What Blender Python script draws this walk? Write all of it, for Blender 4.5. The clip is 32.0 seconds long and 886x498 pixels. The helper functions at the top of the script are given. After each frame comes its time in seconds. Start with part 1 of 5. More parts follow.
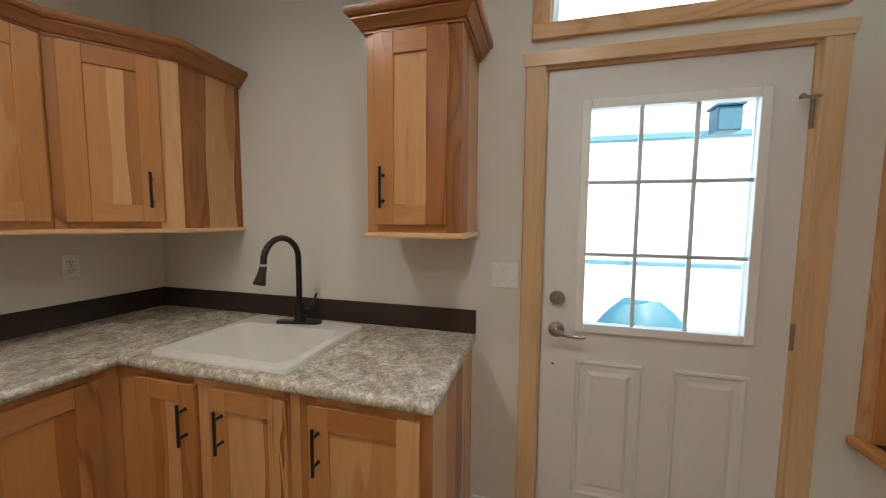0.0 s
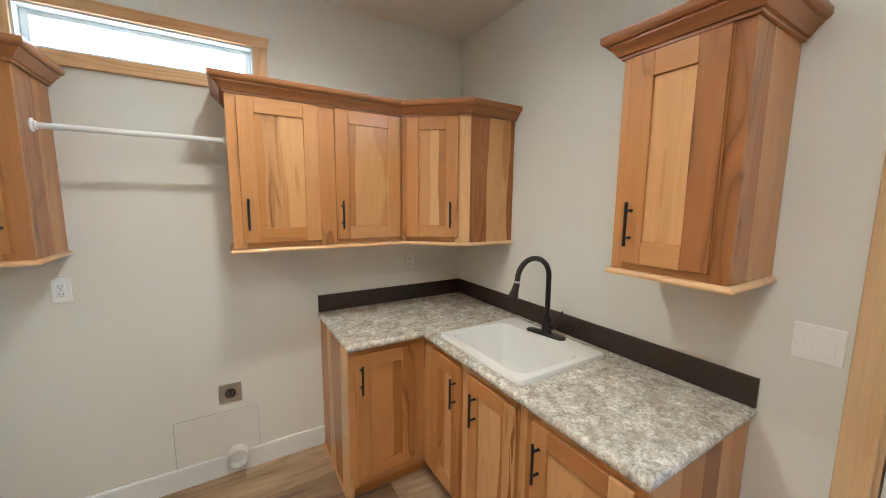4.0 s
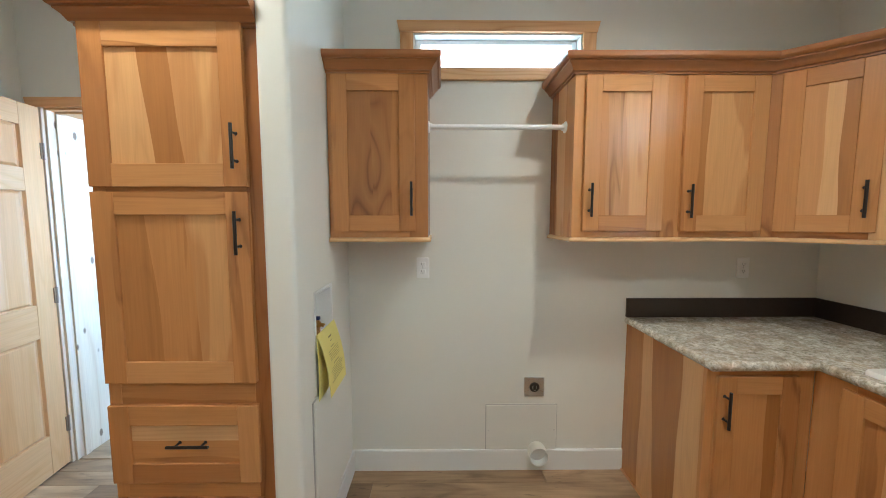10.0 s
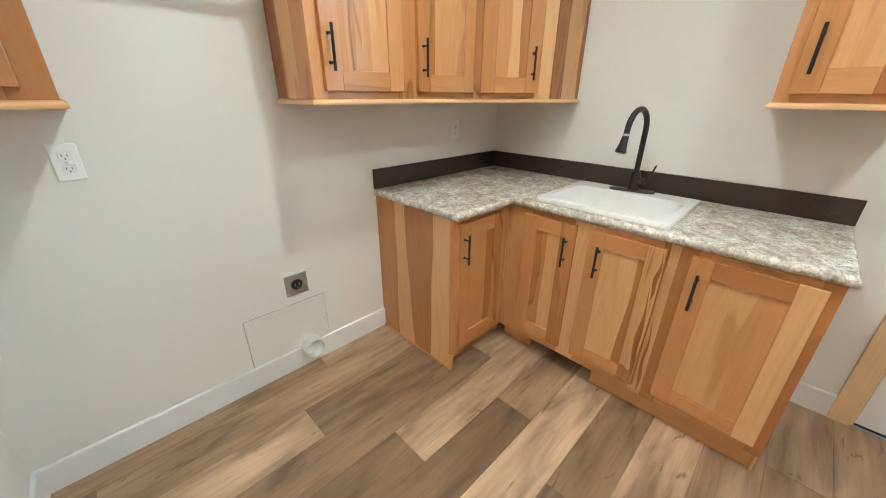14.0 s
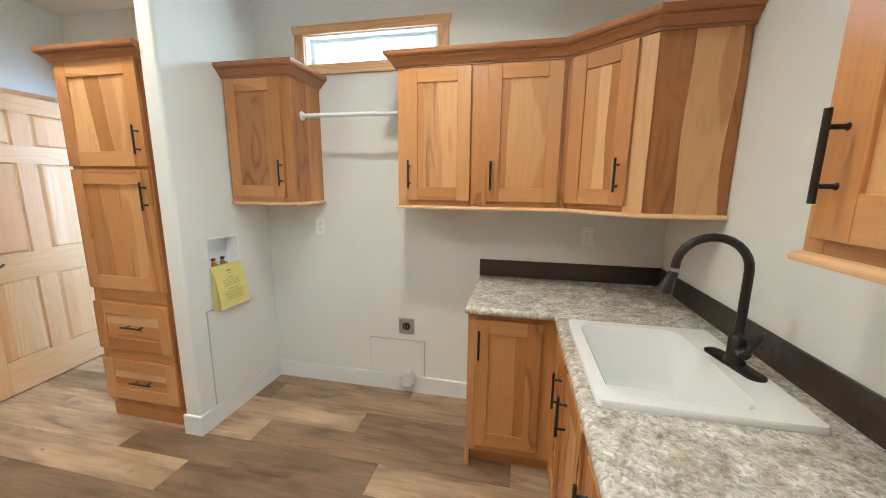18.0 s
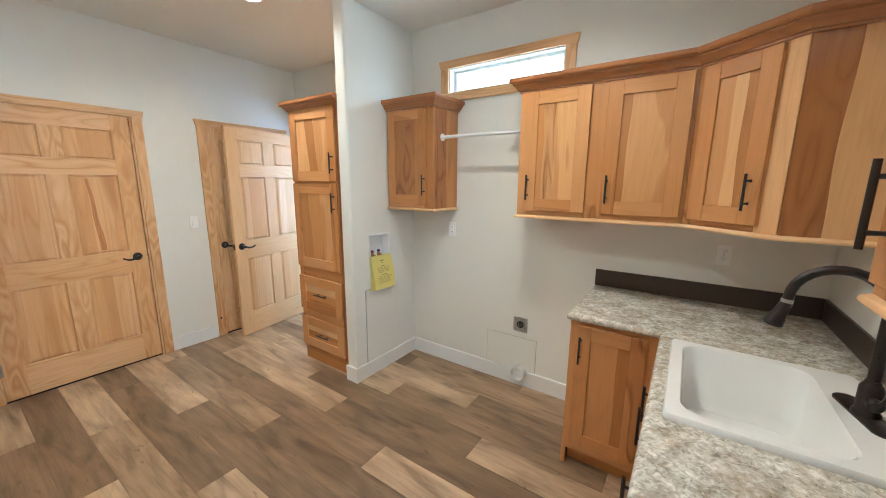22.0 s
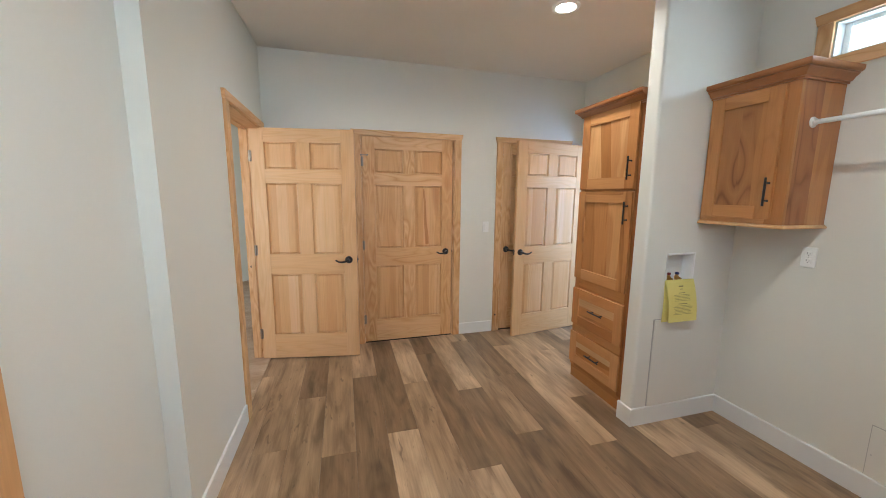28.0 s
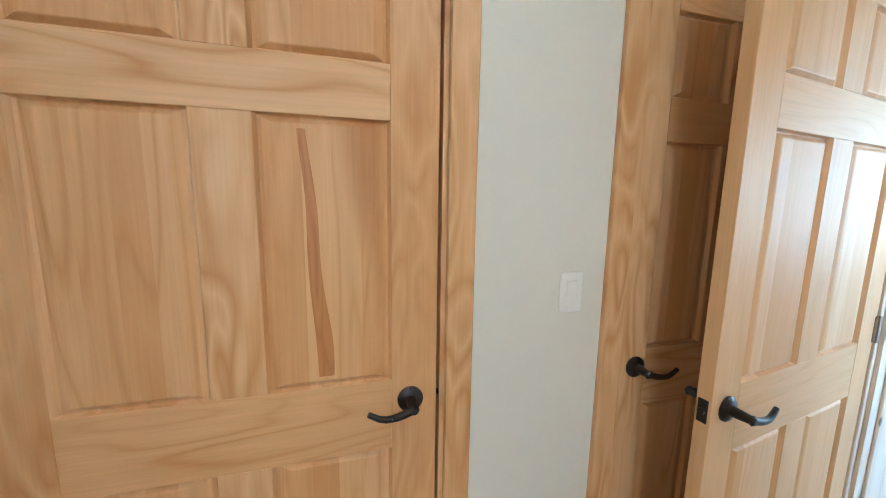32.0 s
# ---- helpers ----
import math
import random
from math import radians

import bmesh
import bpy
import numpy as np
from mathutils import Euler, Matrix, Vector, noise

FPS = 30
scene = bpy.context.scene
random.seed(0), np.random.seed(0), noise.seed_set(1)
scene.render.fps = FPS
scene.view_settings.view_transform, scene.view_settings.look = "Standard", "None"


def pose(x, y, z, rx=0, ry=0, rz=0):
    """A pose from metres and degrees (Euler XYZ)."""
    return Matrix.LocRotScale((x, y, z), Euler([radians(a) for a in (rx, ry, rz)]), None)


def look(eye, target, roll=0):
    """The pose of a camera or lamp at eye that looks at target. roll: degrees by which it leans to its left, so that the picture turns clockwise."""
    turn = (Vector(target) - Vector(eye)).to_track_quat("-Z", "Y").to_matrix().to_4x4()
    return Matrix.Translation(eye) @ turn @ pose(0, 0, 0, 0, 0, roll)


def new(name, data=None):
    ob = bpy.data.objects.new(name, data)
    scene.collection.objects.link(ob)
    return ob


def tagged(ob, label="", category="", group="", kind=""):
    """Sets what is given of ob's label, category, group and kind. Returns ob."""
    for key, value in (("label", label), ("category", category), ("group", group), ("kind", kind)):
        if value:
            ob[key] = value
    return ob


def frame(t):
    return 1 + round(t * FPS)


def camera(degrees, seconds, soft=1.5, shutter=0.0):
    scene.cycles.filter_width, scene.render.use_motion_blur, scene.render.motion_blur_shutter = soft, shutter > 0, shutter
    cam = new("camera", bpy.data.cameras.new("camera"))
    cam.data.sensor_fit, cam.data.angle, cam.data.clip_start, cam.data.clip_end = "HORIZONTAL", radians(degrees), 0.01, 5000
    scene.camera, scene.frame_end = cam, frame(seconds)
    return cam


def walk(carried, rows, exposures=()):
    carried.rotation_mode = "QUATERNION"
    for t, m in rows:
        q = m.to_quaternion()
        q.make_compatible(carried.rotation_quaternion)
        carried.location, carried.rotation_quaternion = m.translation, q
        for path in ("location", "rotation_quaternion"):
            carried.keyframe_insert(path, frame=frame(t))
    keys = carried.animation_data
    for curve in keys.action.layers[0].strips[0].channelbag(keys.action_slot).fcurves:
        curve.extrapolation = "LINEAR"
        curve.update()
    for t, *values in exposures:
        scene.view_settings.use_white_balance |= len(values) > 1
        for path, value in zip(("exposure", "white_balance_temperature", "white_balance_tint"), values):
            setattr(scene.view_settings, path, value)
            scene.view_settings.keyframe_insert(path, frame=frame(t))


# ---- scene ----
cam = camera(102.6, 32.0, soft=0.95)
PATH = [
    (0, (0.478, 0.265, 1.418), (-0.051, 2.187, 1.257), 0.5),
    (0.5, (0.424, 0.391, 1.385), (-0.423, 2.195, 1.221), 0.6),
    (1, (0.378, 0.507, 1.331), (-0.747, 2.153, 1.161), 1.0),
    (1.5, (0.428, 0.465, 1.366), (-0.858, 1.971, 1.087), 0.1),
    (2, (0.544, 0.368, 1.397), (-0.897, 1.725, 1.109), 0.1),
    (2.5, (0.602, 0.32, 1.461), (-0.974, 1.512, 1.148), -0.0),
    (3, (0.617, 0.323, 1.503), (-1.035, 1.411, 1.207), 0.1),
    (3.5, (0.629, 0.329, 1.548), (-1.052, 1.373, 1.258), 0.2),
    (5.5, (0.617, 0.15, 1.713), (-1.192, 1.001, 1.709), 0.5),
    (6, (0.633, 0.154, 1.686), (-1.249, 0.828, 1.734), 0.1),
    (6.5, (0.646, 0.035, 1.714), (-1.279, 0.577, 1.765), 0.4),
    (7, (0.667, -0.016, 1.743), (-1.297, 0.355, 1.795), 0.4),
    (7.5, (0.69, -0.039, 1.741), (-1.295, 0.19, 1.819), 0.3),
    (8, (0.687, -0.075, 1.72), (-1.307, 0.054, 1.801), 0.3),
    (8.5, (0.647, -0.097, 1.639), (-1.35, -0.035, 1.724), 0.2),
    (9, (0.554, -0.066, 1.543), (-1.442, -0.111, 1.644), -0.1),
    (9.5, (0.382, -0.159, 1.518), (-1.618, -0.165, 1.529), -0.1),
    (10, (0.29, -0.292, 1.457), (-1.702, -0.273, 1.287), -0.0),
    (10.5, (0.348, -0.394, 1.421), (-1.62, -0.363, 1.066), 0.3),
    (11, (0.28, -0.506, 1.397), (-1.652, -0.283, 0.929), 0.3),
    (11.5, (0.139, -0.478, 1.36), (-1.739, -0.111, 0.778), 0.1),
    (12, (0.046, -0.442, 1.301), (-1.739, 0.134, 0.606), 0.2),
    (12.5, (0.022, -0.496, 1.323), (-1.621, 0.343, 0.552), 0.1),
    (13, (0.032, -0.534, 1.351), (-1.441, 0.564, 0.56), 0.3),
    (13.5, (0.037, -0.509, 1.386), (-1.301, 0.743, 0.585), 0.5),
    (14, (-0.012, -0.342, 1.391), (-1.311, 0.952, 0.592), 0.4),
    (14.5, (-0.075, -0.227, 1.426), (-1.352, 1.103, 0.651), 0.6),
    (16.5, (0.378, 0.563, 1.489), (-1.389, 1.34, 0.964), 0.3),
    (17, (0.508, 0.693, 1.512), (-1.378, 1.124, 1.005), 0.4),
    (17.5, (0.521, 0.831, 1.473), (-1.436, 0.75, 1.065), 0.5),
    (18, (0.612, 0.987, 1.484), (-1.314, 0.582, 1.13), 0.6),
    (18.5, (0.755, 1.101, 1.505), (-1.141, 0.587, 1.131), 0.5),
    (19, (0.755, 1.192, 1.501), (-1.108, 0.561, 1.141), -0.0),
    (19.5, (0.746, 1.198, 1.531), (-1.086, 0.489, 1.157), 0.6),
    (20, (0.726, 1.215, 1.536), (-1.063, 0.403, 1.163), 0.6),
    (20.5, (0.751, 1.212, 1.543), (-0.998, 0.316, 1.172), 0.6),
    (21, (0.774, 1.209, 1.558), (-0.932, 0.236, 1.182), 0.5),
    (21.5, (0.794, 1.207, 1.564), (-0.869, 0.161, 1.189), 0.4),
    (22, (0.798, 1.213, 1.567), (-0.823, 0.101, 1.198), 0.4),
    (22.5, (0.822, 1.206, 1.559), (-0.753, 0.026, 1.202), 0.4),
    (23, (0.823, 1.223, 1.517), (-0.682, -0.056, 1.198), 0.5),
    (23.5, (0.846, 1.197, 1.556), (-0.602, -0.137, 1.206), 0.3),
    (24, (0.858, 1.202, 1.55), (-0.529, -0.197, 1.208), 0.4),
    (24.5, (0.872, 1.201, 1.553), (-0.453, -0.257, 1.211), 0.3),
    (25, (0.874, 1.198, 1.546), (-0.381, -0.323, 1.212), 0.3),
    (25.5, (0.875, 1.211, 1.504), (-0.29, -0.388, 1.206), 0.4),
    (27.5, (0.847, 1.173, 1.52), (0.137, -0.673, 1.224), 0.33),
    (28, (0.854, 0.961, 1.508), (0.321, -0.944, 1.213), 0.52),
    (28.5, (0.825, 0.681, 1.522), (0.339, -1.236, 1.228), 0.48),
    (29, (0.674, 0.339, 1.524), (0.176, -1.575, 1.225), 0.74),
    (29.5, (0.549, -0.025, 1.485), (0.063, -1.943, 1.192), 0.65),
    (30, (0.411, -0.381, 1.486), (-0.071, -2.301, 1.2), 0.8),
    (30.5, (0.235, -0.767, 1.49), (-0.253, -2.684, 1.193), 0.8),
    (31, (0.181, -1.179, 1.457), (-0.324, -3.092, 1.166), 0.9),
    (31.5, (0.12, -1.49, 1.432), (-0.408, -3.4, 1.167), 1.2),
    (32, (-0.021, -1.777, 1.435), (-0.548, -3.685, 1.152), 0.9),
]
EXPOSURES = [(0, 2.5, 6200, 7), (1, 2.6, 5900, 2), (2, 3.15, 5700, 0), (3.5, 3.25, 5750, 2), (6, 3.2, 5950, 4), (7, 3.22, 5950, 4), (9, 3.07, 5900, 4), (10, 3.05, 5750, 1), (10.5, 3.05, 5500, 0), (11, 3.18, 5180, -1), (12, 3.6, 5150, -3), (13, 3.68, 5300, -1), (13.5, 3.68, 5550, -1), (14.5, 3.63, 5450, 2), (17, 3.58, 5500, 0), (18, 3.45, 5680, 2), (20, 3.35, 5680, 3), (22, 3.35, 5680, 3), (25, 3.3, 5700, 3), (28, 3.0, 5800, 6), (29, 3.14, 5700, 4), (30, 3.2, 5700, 3), (31, 3.2, 5150, 1), (32, 3.2, 5450, 0)]
walk(cam, [(t, look(eye, target, roll)) for t, eye, target, roll in PATH], EXPOSURES)

# ---------------------------------------------------------------- world and light
world = bpy.data.worlds.new("world")
scene.world = world
world.use_nodes = True
wn = world.node_tree.nodes
sky = wn.new("ShaderNodeTexSky")
sky.sky_type, sky.sun_disc = "NISHITA", False
sky.sun_elevation, sky.sun_rotation = radians(59), radians(209)
wn["Background"].inputs["Strength"].default_value = 0.15
world.node_tree.links.new(sky.outputs[0], wn["Background"].inputs["Color"])
sun = new("sun", bpy.data.lights.new("sun", "SUN"))
sun.data.energy, sun.data.angle, sun.data.color = 4.0, radians(0.6), (1.0, 0.95, 0.88)
sun.matrix_world = look((0, 0, 0), (-0.25, 0.45, -0.86))


def window_lamp(name, centre, facing, w, h, watts, color=(0.72, 0.87, 1.0)):
    """An area lamp in a window's opening, as skylight or as added fill."""
    data = bpy.data.lights.new(name, "AREA")
    data.shape, data.size, data.size_y, data.energy, data.color = "RECTANGLE", w, h, watts, color
    ob = new(name, data)
    ob.matrix_world = look(centre, Vector(centre) + Vector(facing))
    return ob


window_lamp("transom_daylight", (0.935, 1.975, 2.38), (0, -1, 0), 0.93, 0.38, 1.2, (0.74, 0.88, 1.0))
window_lamp("niche_window_daylight", (-1.79, 0.02, 2.34), (1, 0, 0), 0.93, 0.22, 0.56, (0.74, 0.89, 1.0))
# the kitchen's daylight, from an opening placed out of view
window_lamp("kitchen_daylight", (-4.3, -6.56, 1.6), (0, 1, 0), 2.6, 1.4, 12.3, (0.36, 0.70, 1.0))
# two fills in unseen openings, added to light the kitchen door and jamb
window_lamp("kitchen_side_fill", (-2.45, -1.05, 1.55), (0, -1, 0), 0.7, 1.25, 6.5, (0.36, 0.58, 1.0))
window_lamp("kitchen_west_fill", (-6.36, -2.0, 1.6), (1, 0, 0), 1.7, 1.4, 4.8, (0.36, 0.72, 1.0))
# warm fill in an unseen opening, added to brighten bedroom wall and carpet
window_lamp("bedroom_fill", (3.6, -0.40, 1.5), (0, -1, 0), 1.6, 1.1, 4.2, (1.0, 0.87, 0.70))
window_lamp("far_room_daylight", (8.05, -6.0, 1.5), (-1, 0, 0), 1.9, 1.2, 20.0, (0.56, 0.80, 1.0))

# ---------------------------------------------------------------- materials
def shader(name, rough=0.5, metal=0.0, color=None):
    m = bpy.data.materials.new(name)
    m.use_nodes = True
    b = m.node_tree.nodes["Principled BSDF"]
    b.inputs["Roughness"].default_value, b.inputs["Metallic"].default_value = rough, metal
    if color:
        b.inputs["Base Color"].default_value = (*color, 1)
    return m, m.node_tree, b


def node(tree, kind, values=(), **props):
    n = tree.nodes.new("ShaderNode" + kind)
    for k, v in props.items():
        if k == "operation":
            n.operation = v
        elif k == "blend":
            n.data_type, n.blend_type = "RGBA", v
        elif k == "noise":
            n.inputs["Scale"].default_value, n.inputs["Detail"].default_value = v[0], v[1]
            if len(v) > 2:
                n.inputs["Distortion"].default_value = v[2]
    for k, v in dict(values).items():
        if isinstance(v, bpy.types.NodeSocket):
            tree.links.new(v, n.inputs[k])
        else:
            n.inputs[k].default_value = v
    return n


def math_node(tree, op, a, b=0.0):
    return node(tree, "Math", {0: a, 1: b}, operation=op).outputs[0]


def ramp(tree, fac, stops, smooth=False):
    n = tree.nodes.new("ShaderNodeValToRGB")
    e = n.color_ramp.elements
    for k, (at, c) in enumerate(stops):
        if k > 1:
            e.new(at)
        e[k].position = at
        e[k].color = (*c, 1) if len(c) == 3 else c
    if smooth:
        n.color_ramp.interpolation = "EASE"
    tree.links.new(fac, n.inputs[0])
    return n.outputs[0]


def mixed(tree, a, b, fac, blend="MIX"):
    n = tree.nodes.new("ShaderNodeMix")
    n.data_type, n.blend_type = "RGBA", blend
    for i, v in ((0, fac), (6, a), (7, b)):
        if isinstance(v, bpy.types.NodeSocket):
            tree.links.new(v, n.inputs[i])
        else:
            n.inputs[i].default_value = v if i == 0 else (*v, 1)
    return n.outputs[2]


def bump(tree, bsdf, height, strength, dist=0.001):
    n = node(tree, "Bump", {"Strength": strength, "Distance": dist, "Height": height})
    tree.links.new(n.outputs[0], bsdf.inputs["Normal"])


def wood(name, axis, tones, line, rings, rough=0.33, line_amount=0.55, freq=6.5, stretch=0.07, heart=None, knots=0.0, fibre_amount=0.45, streaky=0.0, heart_at=0.52, heart_soft=0.05, staves=0.0, across=0, detail=1.5, heart_amount=0.72, relief=0.05, ring_soft=False, heart_scale=5.5, edge=0.0, mineral=0.0):
    """Flat-sawn wood: growth rings as contour lines of a noise drawn out along the grain, each board with its own tone."""
    m, t, b = shader(name, rough)
    rnd = node(t, "ObjectInfo").outputs["Random"]
    off = node(t, "CombineXYZ", {0: math_node(t, "MULTIPLY", rnd, 37.3), 1: math_node(t, "MULTIPLY", rnd, 91.7), 2: math_node(t, "MULTIPLY", rnd, 53.9)}).outputs[0]
    co = node(t, "TexCoord").outputs["Object"]
    sc = [1.0, 1.0, 1.0]
    sc[axis] = stretch
    long = node(t, "Mapping", {"Vector": co, "Location": off, "Scale": sc}).outputs[0]
    fs = [1.0, 1.0, 1.0]
    fs[axis] = 0.03
    fine = node(t, "Mapping", {"Vector": co, "Location": off, "Scale": fs}).outputs[0]
    growth = node(t, "TexNoise", {"Vector": long}, noise=(freq, detail, 0.25)).outputs[0]
    rings_v = math_node(t, "PINGPONG", math_node(t, "MULTIPLY", growth, rings), 0.5)
    late = ramp(t, rings_v, [(0.0, (1, 1, 1)), (0.25 if ring_soft else 0.16, (0.5,) * 3 if ring_soft else (0.35,) * 3), (0.5, (0, 0, 0))])
    fibre = node(t, "TexNoise", {"Vector": fine}, noise=(170, 3)).outputs[0]
    patch = node(t, "TexNoise", {"Vector": long}, noise=(3.2, 2, 0.5)).outputs[0]
    pick = rnd
    if staves:
        # glued staves: each strip across the panel takes a tone and a grain of its own
        xyz = node(t, "SeparateXYZ", {0: co}).outputs[across]
        strip = math_node(t, "FLOOR", math_node(t, "ADD", math_node(t, "DIVIDE", xyz, staves), math_node(t, "MULTIPLY", rnd, 17.0)))
        pick = node(t, "TexWhiteNoise", {0: node(t, "CombineXYZ", {0: strip, 1: math_node(t, "MULTIPLY", rnd, 31.0)}).outputs[0]}).outputs[0]
        shift = node(t, "CombineXYZ", {0: math_node(t, "MULTIPLY", pick, 23.0), 1: math_node(t, "MULTIPLY", pick, 41.0), 2: math_node(t, "MULTIPLY", pick, 11.0)}).outputs[0]
        long = node(t, "VectorMath", {0: long, 1: shift}).outputs[0]
        growth = node(t, "TexNoise", {"Vector": long}, noise=(freq, detail, 0.25)).outputs[0]
        rings_v = math_node(t, "PINGPONG", math_node(t, "MULTIPLY", growth, rings), 0.5)
        late = ramp(t, rings_v, [(0.0, (1, 1, 1)), (0.25 if ring_soft else 0.16, (0.5,) * 3 if ring_soft else (0.35,) * 3), (0.5, (0, 0, 0))])
    fade = node(t, "TexNoise", {"Vector": long}, noise=(9.0, 1.0)).outputs[0]
    late = math_node(t, "MULTIPLY", late, ramp(t, fade, [(0.34, (0.25, 0.25, 0.25)), (0.62, (1, 1, 1))]))
    tone = math_node(t, "ADD", math_node(t, "MULTIPLY", pick, 0.8), math_node(t, "MULTIPLY", math_node(t, "SUBTRACT", patch, 0.4), 0.5))
    base = ramp(t, tone, [(k / (len(tones) - 1), c) for k, c in enumerate(tones)])
    if heart:
        wide = [1.0, 1.0, 1.0]
        wide[axis] = 0.16
        hv = node(t, "Mapping", {"Vector": co, "Location": off, "Scale": wide}).outputs[0]
        hn = node(t, "TexNoise", {"Vector": hv}, noise=(heart_scale, 1.6, 0.5)).outputs[0]
        hn = math_node(t, "ADD", hn, math_node(t, "MULTIPLY", math_node(t, "SUBTRACT", rnd, 0.5), 0.30))
        base = mixed(t, base, heart, math_node(t, "MULTIPLY", ramp(t, hn, [(heart_at, (0, 0, 0)), (heart_at + heart_soft, (1, 1, 1))]), heart_amount))
        if edge:
            # a darker ragged seam where heartwood meets sapwood
            rag = node(t, "TexNoise", {"Vector": hv}, noise=(60, 4, 0.4)).outputs[0]
            he = math_node(t, "ADD", hn, math_node(t, "MULTIPLY", math_node(t, "SUBTRACT", rag, 0.5), 0.05))
            seam = ramp(t, he, [(heart_at, (0, 0, 0)), (heart_at + 0.018, (1, 1, 1)), (heart_at + 0.05, (0, 0, 0))])
            base = mixed(t, base, (0.17, 0.066, 0.024), math_node(t, "MULTIPLY", seam, math_node(t, "MULTIPLY", ramp(t, fade, [(0.46, (0, 0, 0)), (0.60, (1, 1, 1))]), edge)))
    base = mixed(t, base, line, math_node(t, "MULTIPLY", late, line_amount))
    base = mixed(t, base, ramp(t, fibre, [(0.3, (0.84, 0.82, 0.80)), (0.7, (1.06, 1.05, 1.04))]), fibre_amount, "MULTIPLY")
    if streaky:
        ss = [1.0, 1.0, 1.0]
        ss[axis] = 0.07
        sn = node(t, "TexNoise", {"Vector": node(t, "Mapping", {"Vector": co, "Location": off, "Scale": ss}).outputs[0]}, noise=(26, 6, 0.5)).outputs[0]
        base = mixed(t, base, ramp(t, sn, [(0.32, (0.46, 0.43, 0.40)), (0.48, (0.95, 0.94, 0.93)), (0.64, (1.38, 1.37, 1.35))]), streaky, "MULTIPLY")
    if mineral:
        # brown mineral streaks along the grain
        ms = [1.0, 1.0, 1.0]
        ms[axis] = 0.045
        mn = node(t, "TexNoise", {"Vector": node(t, "Mapping", {"Vector": co, "Location": off, "Scale": ms}).outputs[0]}, noise=(34, 3, 0.5)).outputs[0]
        base = mixed(t, base, (0.24, 0.10, 0.038), math_node(t, "MULTIPLY", ramp(t, mn, [(0.54, (0, 0, 0)), (0.66, (1, 1, 1))]), mineral))
    if knots:
        v = node(t, "TexVoronoi", {"Vector": node(t, "Mapping", {"Vector": co, "Location": off, "Scale": [9 if k != axis else 4.2 for k in range(3)]}).outputs[0], "Scale": 1.0}).outputs["Distance"]
        base = mixed(t, base, (0.16, 0.09, 0.05), math_node(t, "MULTIPLY", ramp(t, v, [(0.08, (1, 1, 1)), (0.12, (0, 0, 0))]), knots))
    t.links.new(base, b.inputs["Base Color"])
    bump(t, b, math_node(t, "ADD", math_node(t, "MULTIPLY", fibre, 0.6), math_node(t, "MULTIPLY", late, 0.3)), relief)
    return m


HICKORY = [(0.621, 0.318, 0.127), (0.578, 0.276, 0.1), (0.53, 0.236, 0.077), (0.456, 0.185, 0.056)]
PINE = [(0.785, 0.502, 0.266), (0.750, 0.455, 0.224), (0.713, 0.408, 0.183)]
STAVES = [(0.809, 0.525, 0.288), (0.757, 0.459, 0.227), (0.711, 0.398, 0.175), (0.608, 0.307, 0.117)]
SATIN = dict(rough=0.25, relief=0.004, fibre_amount=0.4, stretch=0.13, detail=1.0)
hickory_v = wood("hickory_upright", 2, HICKORY, (0.47, 0.22, 0.08), 8, heart=(0.40, 0.165, 0.056), heart_at=0.59, heart_soft=0.03, heart_scale=7, heart_amount=0.65, line_amount=0.42, freq=6, edge=0.6, mineral=0.08, **SATIN)
hickory_h = wood("hickory_level", 0, HICKORY, (0.47, 0.22, 0.08), 8, heart=(0.40, 0.165, 0.056), heart_at=0.61, heart_soft=0.03, heart_scale=7, heart_amount=0.65, line_amount=0.42, freq=6, edge=0.5, mineral=0.08, **SATIN)
hickory_y = wood("hickory_crosswise", 1, HICKORY, (0.30, 0.14, 0.06), 9, line_amount=0.38)
hickory_pale_h = wood("sapwood_level", 0, [(0.74, 0.47, 0.24), (0.70, 0.42, 0.20)], (0.56, 0.30, 0.12), 9, line_amount=0.4, freq=7, **SATIN)
hickory_figured_v = wood("figured_hickory_upright", 2, [(0.44, 0.20, 0.07), (0.39, 0.168, 0.057)], (0.19, 0.075, 0.027), 7, line_amount=0.85, freq=7, **{**SATIN, "stretch": 0.24})
crown_tones = [(0.40, 0.165, 0.056), (0.36, 0.143, 0.047), (0.31, 0.12, 0.038)]
crown_h = wood("crown_hickory", 0, crown_tones, (0.24, 0.10, 0.04), 10, line_amount=0.4, rough=0.28)
hickory_dark_v = wood("heartwood_upright", 2, [(0.42, 0.172, 0.058), (0.36, 0.14, 0.045), (0.30, 0.112, 0.034)], (0.17, 0.06, 0.02), 8, line_amount=0.75, freq=6, **{**SATIN, "stretch": 0.2})
hickory_pale_v = wood("sapwood_upright", 2, [(0.72, 0.42, 0.19), (0.685, 0.38, 0.163), (0.635, 0.33, 0.13)], (0.56, 0.30, 0.12), 9, line_amount=0.5, freq=7, heart=(0.50, 0.225, 0.08), heart_at=0.66, heart_soft=0.03, heart_scale=7, **SATIN)
hickory_mid_v = wood("brown_hickory_upright", 2, [(0.49, 0.222, 0.074), (0.45, 0.197, 0.064), (0.41, 0.173, 0.053)], (0.36, 0.155, 0.052), 8, line_amount=0.5, freq=6, mineral=0.2, **{**SATIN, "stretch": 0.16})
hickory_streaked_v = wood("streaked_hickory_upright", 2, [(0.58, 0.30, 0.12), (0.50, 0.24, 0.09), (0.44, 0.20, 0.07)], (0.26, 0.105, 0.036), 9, line_amount=0.7, freq=6, mineral=0.85, **{**SATIN, "stretch": 0.16})
